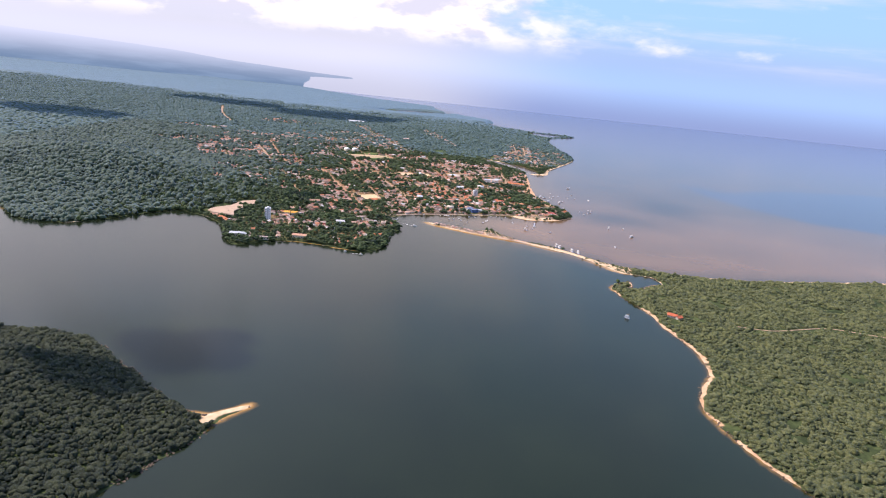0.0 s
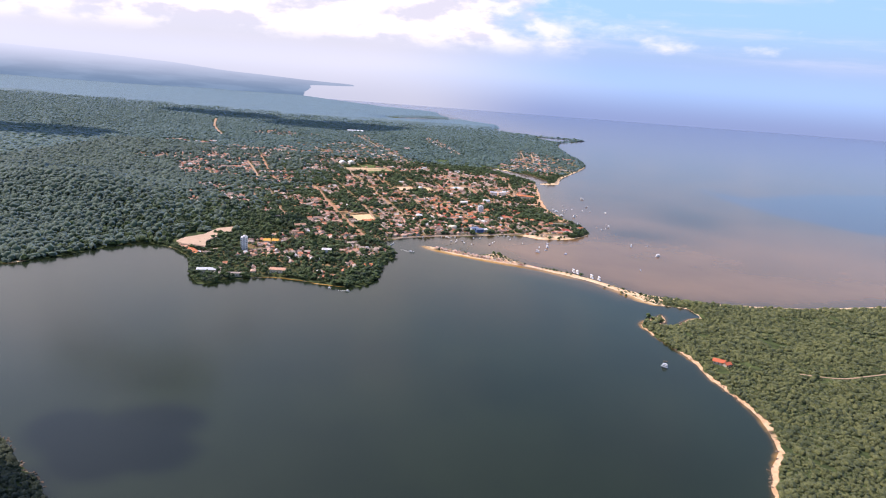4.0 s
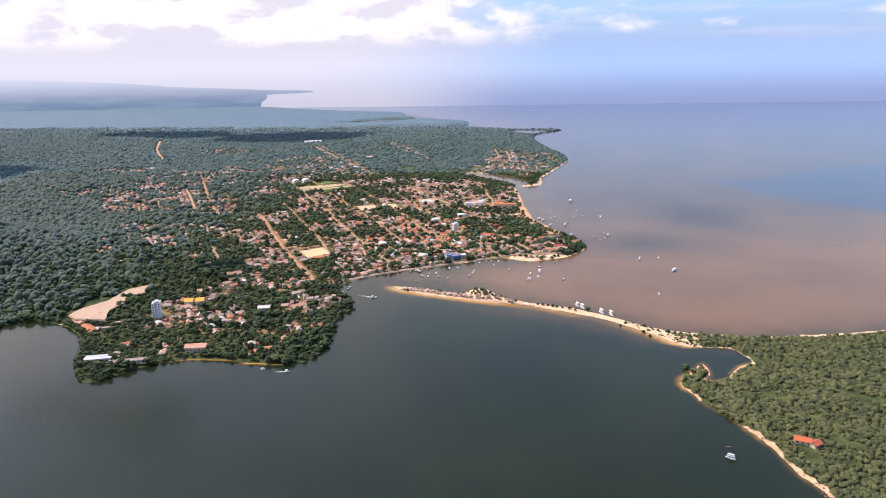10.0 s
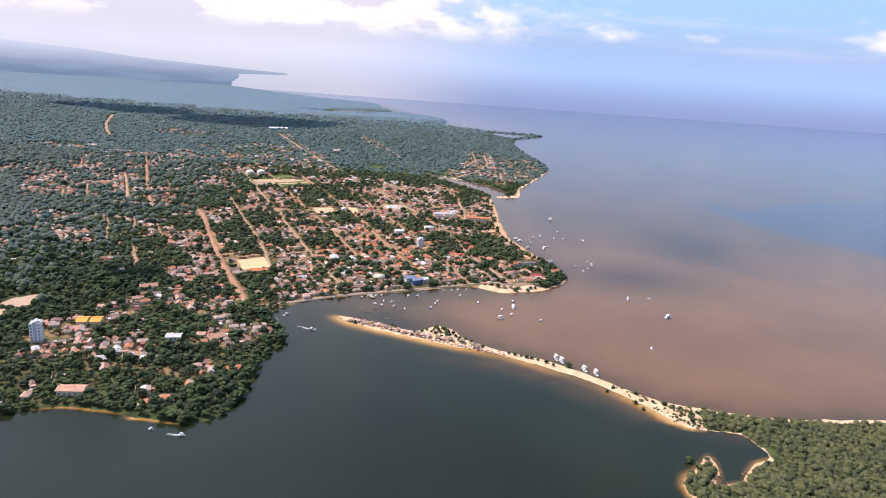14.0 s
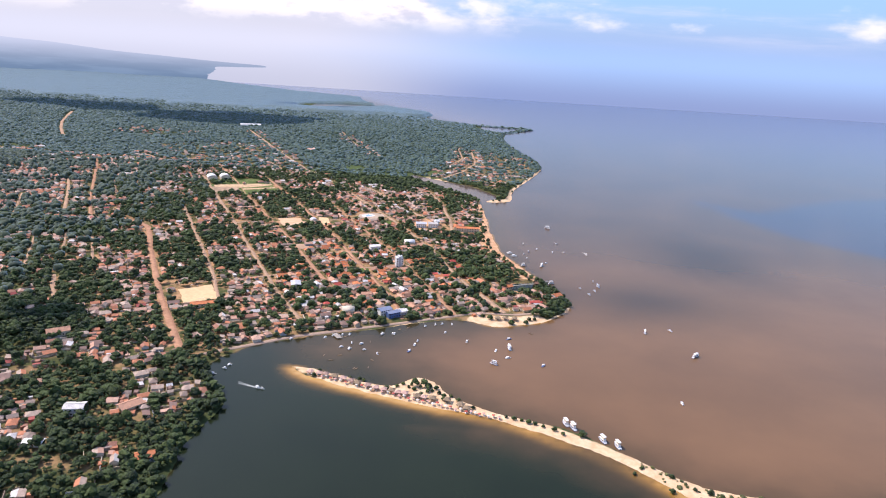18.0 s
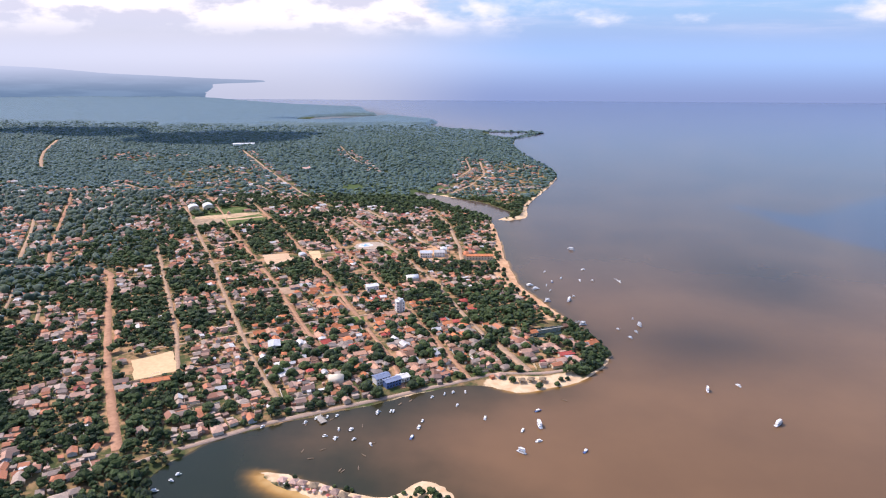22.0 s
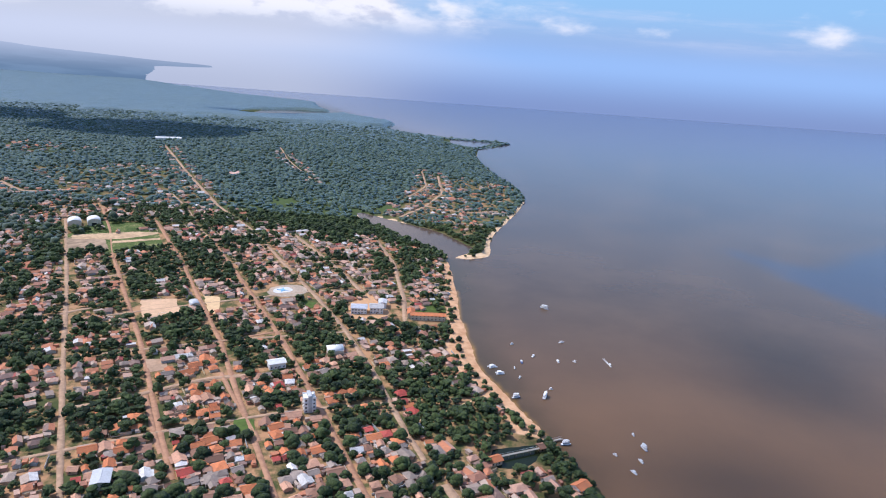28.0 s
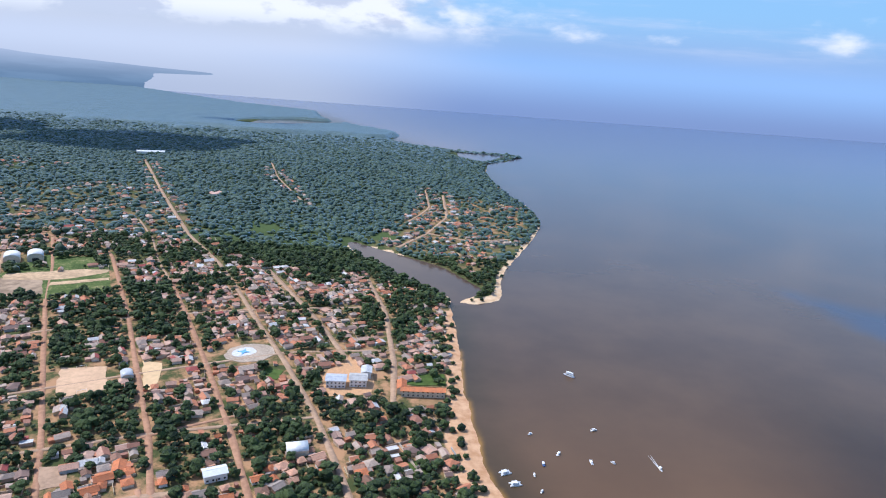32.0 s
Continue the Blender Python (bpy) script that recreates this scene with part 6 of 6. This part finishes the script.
METAL_WHITE = plain("white_sheet_metal", (0.74, 0.74, 0.73), 0.4, 0.5, 0.7, 0.15)
hall("warehouse", -497, 1914, ALONG - 1.57, 17, 22, 5, 5, METAL_WHITE, "warehouse with a rounded white metal roof", "warehouse")
hall("warehouse", -476, 1926, ALONG - 1.57, 17, 22, 5, 5, METAL_WHITE, "warehouse with a rounded white metal roof", "warehouse")
hall("sports_hall", -78, 1563, ALONG - 0.2, 11, 15, 4, 3, METAL_WHITE, "small sports hall with a white barrel roof", "hall")
hall("grey_hall", -236, 1650, ALONG - 1.57, 9, 13, 3.5, 2.5, GREY_METAL, "hall with a grey barrel roof by the pitch", "hall")
hall("waterfront_hall", -118, 1296, ALONG - 0.3, 11, 13, 4, 3, CREAM, "hall with a pale rounded roof near the waterfront", "hall")


def gabled(name, x, y, turn, size, roof_mat, wall_mat, label, category, windows=4, floors=1):
    """A larger building with a saddle roof and rows of windows."""
    wd, dp, ht, rise = size
    top = empty(name, x, y, gz(x, y) + 0.2, turn)
    wall, roof = house_shape(wd, dp, ht, rise, 0.8)
    part("wall", mesh_of("wall", *wall, wall_mat), top)
    rf = part("roof", mesh_of("roof", *roof, roof_mat), top)
    part("ridge_cap", mesh_of("ridge_cap", *block(wd + 1.7, 0.5, 0.2, 0.05, 0.8), roof_mat), rf, at(ht + rise + 0.2))
    for fl in range(floors):
        for k in range(windows):
            for s in (-1, 1):
                part("window", WINDOW_ME, top, pose(wd * ((k + 0.5) / windows - 0.5), s * (dp / 2 + 0.02), 1.0 + 3.0 * fl))
    part("door", DOOR_ME, top, pose(wd * 0.02, -dp / 2 - 0.06, 0))
    return tagged(top, label, category)


BLUE_ROOF = roof_paint("blue_sheets", (0.22, 0.28, 0.42))
A = ALONG
gabled("market_hall", -80, 1300, A - 1.45, (13, 8.5, 5.6, 1.3), BLUE_ROOF, WHITE, "two-storey waterfront building with a blue metal roof", "building", 5, 2)
gabled("market_wing", -70, 1294, A - 1.45, (14, 6.5, 5.6, 0.9), BLUE_ROOF, BLUE, "blue painted wing with a blue metal roof", "building", 5, 2)
gabled("market_annex", -62, 1304, A - 1.45, (9, 8, 4, 1.0), ROOF_KINDS[4][1], WHITE, "white metal roofed annex of the market", "building", 2)
gabled("school", -68, 1664, 0.08, (16, 12, 6.5, 1.2), roof_paint("pale_blue_sheets", (0.60, 0.64, 0.72)), WHITE, "long school building with a pale blue-white roof", "school", 5, 2)
gabled("school", -50, 1668, 0.08, (14, 12, 6.5, 1.2), ROOF_KINDS[4][1], WHITE, "long school building with a white metal roof", "school", 4, 2)
gabled("school", -45, 1684, 1.65, (12, 8, 6, 1.0), roof_paint("pale_grey_sheets", (0.58, 0.60, 0.63)), WHITE, "school wing with a pale grey roof", "school", 3, 2)
gabled("hotel", 5, 1656, 0.06, (36, 7, 5.5, 1.8), ROOF_KINDS[0][1], CREAM, "long hotel with an orange tile roof near the beach", "hotel", 9, 2)
gabled("hotel", -13, 1662, 1.63, (14, 7, 5.5, 1.8), ROOF_KINDS[0][1], CREAM, "hotel wing with an orange tile roof", "hotel", 4, 2)
gabled("white_hall", -123, 1529, A - 1.6, (14, 9, 5, 1.2), METAL_WHITE, WHITE, "hall with a bright white metal roof", "hall", 4)
gabled("yellow_hall", -379, 1089, 0.25, (9, 13, 5, 1.4), ORANGE, CREAM, "hall with a bright yellow-orange roof", "hall", 4)
gabled("yellow_hall", -367, 1092, 0.25, (9, 13, 5, 1.4), ORANGE, CREAM, "hall with a bright yellow-orange roof", "hall", 4)
gabled("shore_shed", -455, 1006, -0.75, (30, 8, 4, 1.6), ROOF_KINDS[0][1], CREAM, "long shed with an orange roof at the headland shore", "shed", 6)
gabled("shore_shed", -478, 1024, -0.7, (20, 8, 4, 1.6), ROOF_KINDS[1][1], CREAM, "long shed with a pale clay roof at the shore", "shed", 5)
gabled("villa", 222, 822, -0.35, (11, 6.5, 3.0, 1.8), plain("villa_tiles", (0.58, 0.15, 0.07), 0.8), CREAM, "lakeside villa with a bright orange-red roof", "house", 3)
gabled("cape_house", 111, 1381, 0.7, (10, 8, 5, 1.8), ROOF_KINDS[0][1], WHITE, "white house with an orange roof on the point", "house", 3, 2)
gabled("cape_house", 104, 1374, 2.2, (9, 7, 4, 1.6), ROOF_KINDS[1][1], WHITE, "white house with a pale clay roof on the point", "house", 3)
gabled("beach_house", 84, 1358, 0.35, (14, 6, 3.6, 1.4), ROOF_KINDS[5][1], CREAM, "long beach house with a red roof", "house", 4)
gabled("red_arcade", 24, 1338, A - 1.2, (20, 6, 3.4, 1.2), ROOF_KINDS[1][1], CREAM, "low arcade with a pale clay roof by the beach street", "arcade", 6)
gabled("white_villa", -279, 1070, 0.2, (13, 9, 6.4, 1.2), ROOF_KINDS[4][1], WHITE, "two-storey white villa among trees", "house", 4, 2)
gabled("clay_villa", -244, 1082, 0.9, (16, 10, 4, 2.0), ROOF_KINDS[1][1], CREAM, "large house with a pale clay roof among trees", "house", 4)
gabled("lake_villa", -204, 1022, 0.5, (11, 8, 4, 1.8), ROOF_KINDS[0][1], WHITE, "white villa with an orange roof on the lake shore", "house", 3)
gabled("white_block", -283, 1028, 0.1, (12, 5, 3.4, 0.8), METAL_WHITE, WHITE, "low white roofed building among trees", "building", 3)
gabled("headland_hotel", -397, 930, 0.25, (24, 9, 5, 0.7), GREY_METAL, CREAM, "long hotel with a pale grey roof above the cliff", "hotel", 6, 1)
gabled("headland_hotel", -366, 927, 0.28, (34, 5, 4, 0.6), ROOF_KINDS[3][1], CREAM, "narrow hotel wing with a grey roof above the cliff", "hotel", 8, 1)
gabled("shore_hall", -313, 963, 0.15, (20, 10, 4.2, 1.4), ROOF_KINDS[1][1], CREAM, "large hall with a pale pink roof at the lake beach", "hall", 5)
gabled("villa_wing", 229, 817, 0.55, (7, 5, 2.9, 1.5), plain("villa_wing_tiles", (0.58, 0.15, 0.07), 0.8), CREAM, "short wing with an orange-red roof beside the villa", "house", 2)
gabled("pink_hall", -362, 1187, 0.6, (18, 10, 4.5, 1.8), ROOF_KINDS[1][1], CREAM, "large hall with a pinkish orange tile roof", "hall", 5)
gabled("red_long_house", -268, 1287, 0.42, (26, 7, 3.6, 1.5), ROOF_KINDS[0][1], CREAM, "long house with a red-brown roof by the football ground", "house", 6)
gabled("dark_hall", -190, 1360, A - 0.2, (14, 10, 5.5, 0.8), GREY_METAL, CREAM, "hall with a dark grey roof", "hall", 4, 2)
gabled("bridge_house", 56, 1409, 0.5, (10, 7, 3.4, 1.6), ROOF_KINDS[0][1], CREAM, "orange roofed house at the end of the footbridge", "house", 2)
gabled("pier_house", 93, 1430, 0.44, (7, 6, 3.0, 1.4), ROOF_KINDS[2][1], WOOD, "brown roofed landing house on the beach", "house", 2)
gabled("far_barn", -678, 2712, 0.3, (60, 14, 6, 2), METAL_WHITE, WHITE, "long pale barn at the edge of the forest", "barn", 6)


def tower_block(name, x, y, wd, dp, floors, label):
    """A block of flats with windows on all sides, a parapet and a roof tank."""
    h = floors * 3.0
    top = empty(name, x, y, gz(x, y), 0.35)
    part("wall", mesh_of("wall", *block(wd, dp, h, 0.15), WHITE), top)
    part("core", mesh_of("core", *block(wd * 0.3, dp + 0.5, h + 2.2, 0.1), GREY_METAL), top, None, "grey stair core standing above the roof")
    for s in (-1, 1):
        part("parapet", mesh_of("parapet", *block(wd + 0.2, 0.25, 0.9), WHITE), top, pose(0, s * (dp / 2 - 0.05), h))
    part("water_tank", mesh_of("water_tank", *rod(1.3, 1.3, 2.2, 10), WHITE), top, pose(wd * 0.3, 0, h))
    for fl in range(floors):
        for s in (-1, 1):
            for k in (-0.34, 0.34):
                part("window", WINDOW_ME, top, pose(wd * k, s * (dp / 2 + 0.03), fl * 3.0 + 1.1))
            for k in (-0.25, 0.25):
                part("window", WINDOW_ME, top, pose(s * (wd / 2 + 0.03), dp * k, fl * 3.0 + 1.1, 0, 0, 90))
    return tagged(top, label, "tower block")


tower_block("tower_block", -397, 1046, 9.5, 9, 6, "white six-storey tower block above the trees")
tower_block("apartment_block", -82, 1462, 9, 9, 4, "small pale apartment block beside the road")


# footbridge, landing stage and pier
def footbridge(x0, y0, x1, y1, width, label, height=2.4, name="footbridge"):
    length = math.hypot(x1 - x0, y1 - y0)
    top = empty(name, (x0 + x1) / 2, (y0 + y1) / 2, 0, math.atan2(y1 - y0, x1 - x0))
    for k in range(int(length / 3)):
        part("plank", PLANK[0] if width < 3 else PLANK[1], top, pose(-length / 2 + 1.5 + 3 * k, 0, height))
    for k in range(int(length / 6) + 1):
        for s in (-1, 1):
            part("pile", PILE, top, pose(-length / 2 + 6 * k, s * width * 0.42, height - 5.2))
    for s in (-1, 1):
        part("rail", mesh_of("rail", *block(length, 0.1, 0.1), GREY_METAL), top, pose(0, s * width * 0.48, height + 1.0))
    return tagged(top, label, "bridge")


PLANK = [mesh_of("plank", *block(2.9, wv, 0.2, 0.03), plain("bleached_planks", (0.40, 0.36, 0.31), 0.85, 0.2, 1.5, 0.3)) for wv in (1.9, 5.0)]
PILE = mesh_of("pile", *rod(0.16, 0.16, 5.2, 6), WOOD)
footbridge(56, 1412, 94, 1429, 2.6, "grey timber footbridge over the dark pond")
footbridge(96, 1437, 110, 1444, 2.6, "short grey landing stage at the beach", 1.2, "landing_stage")
footbridge(-122, 1243, -114, 1232, 5.0, "short white landing stage at the waterfront", 1.0, "landing_stage")
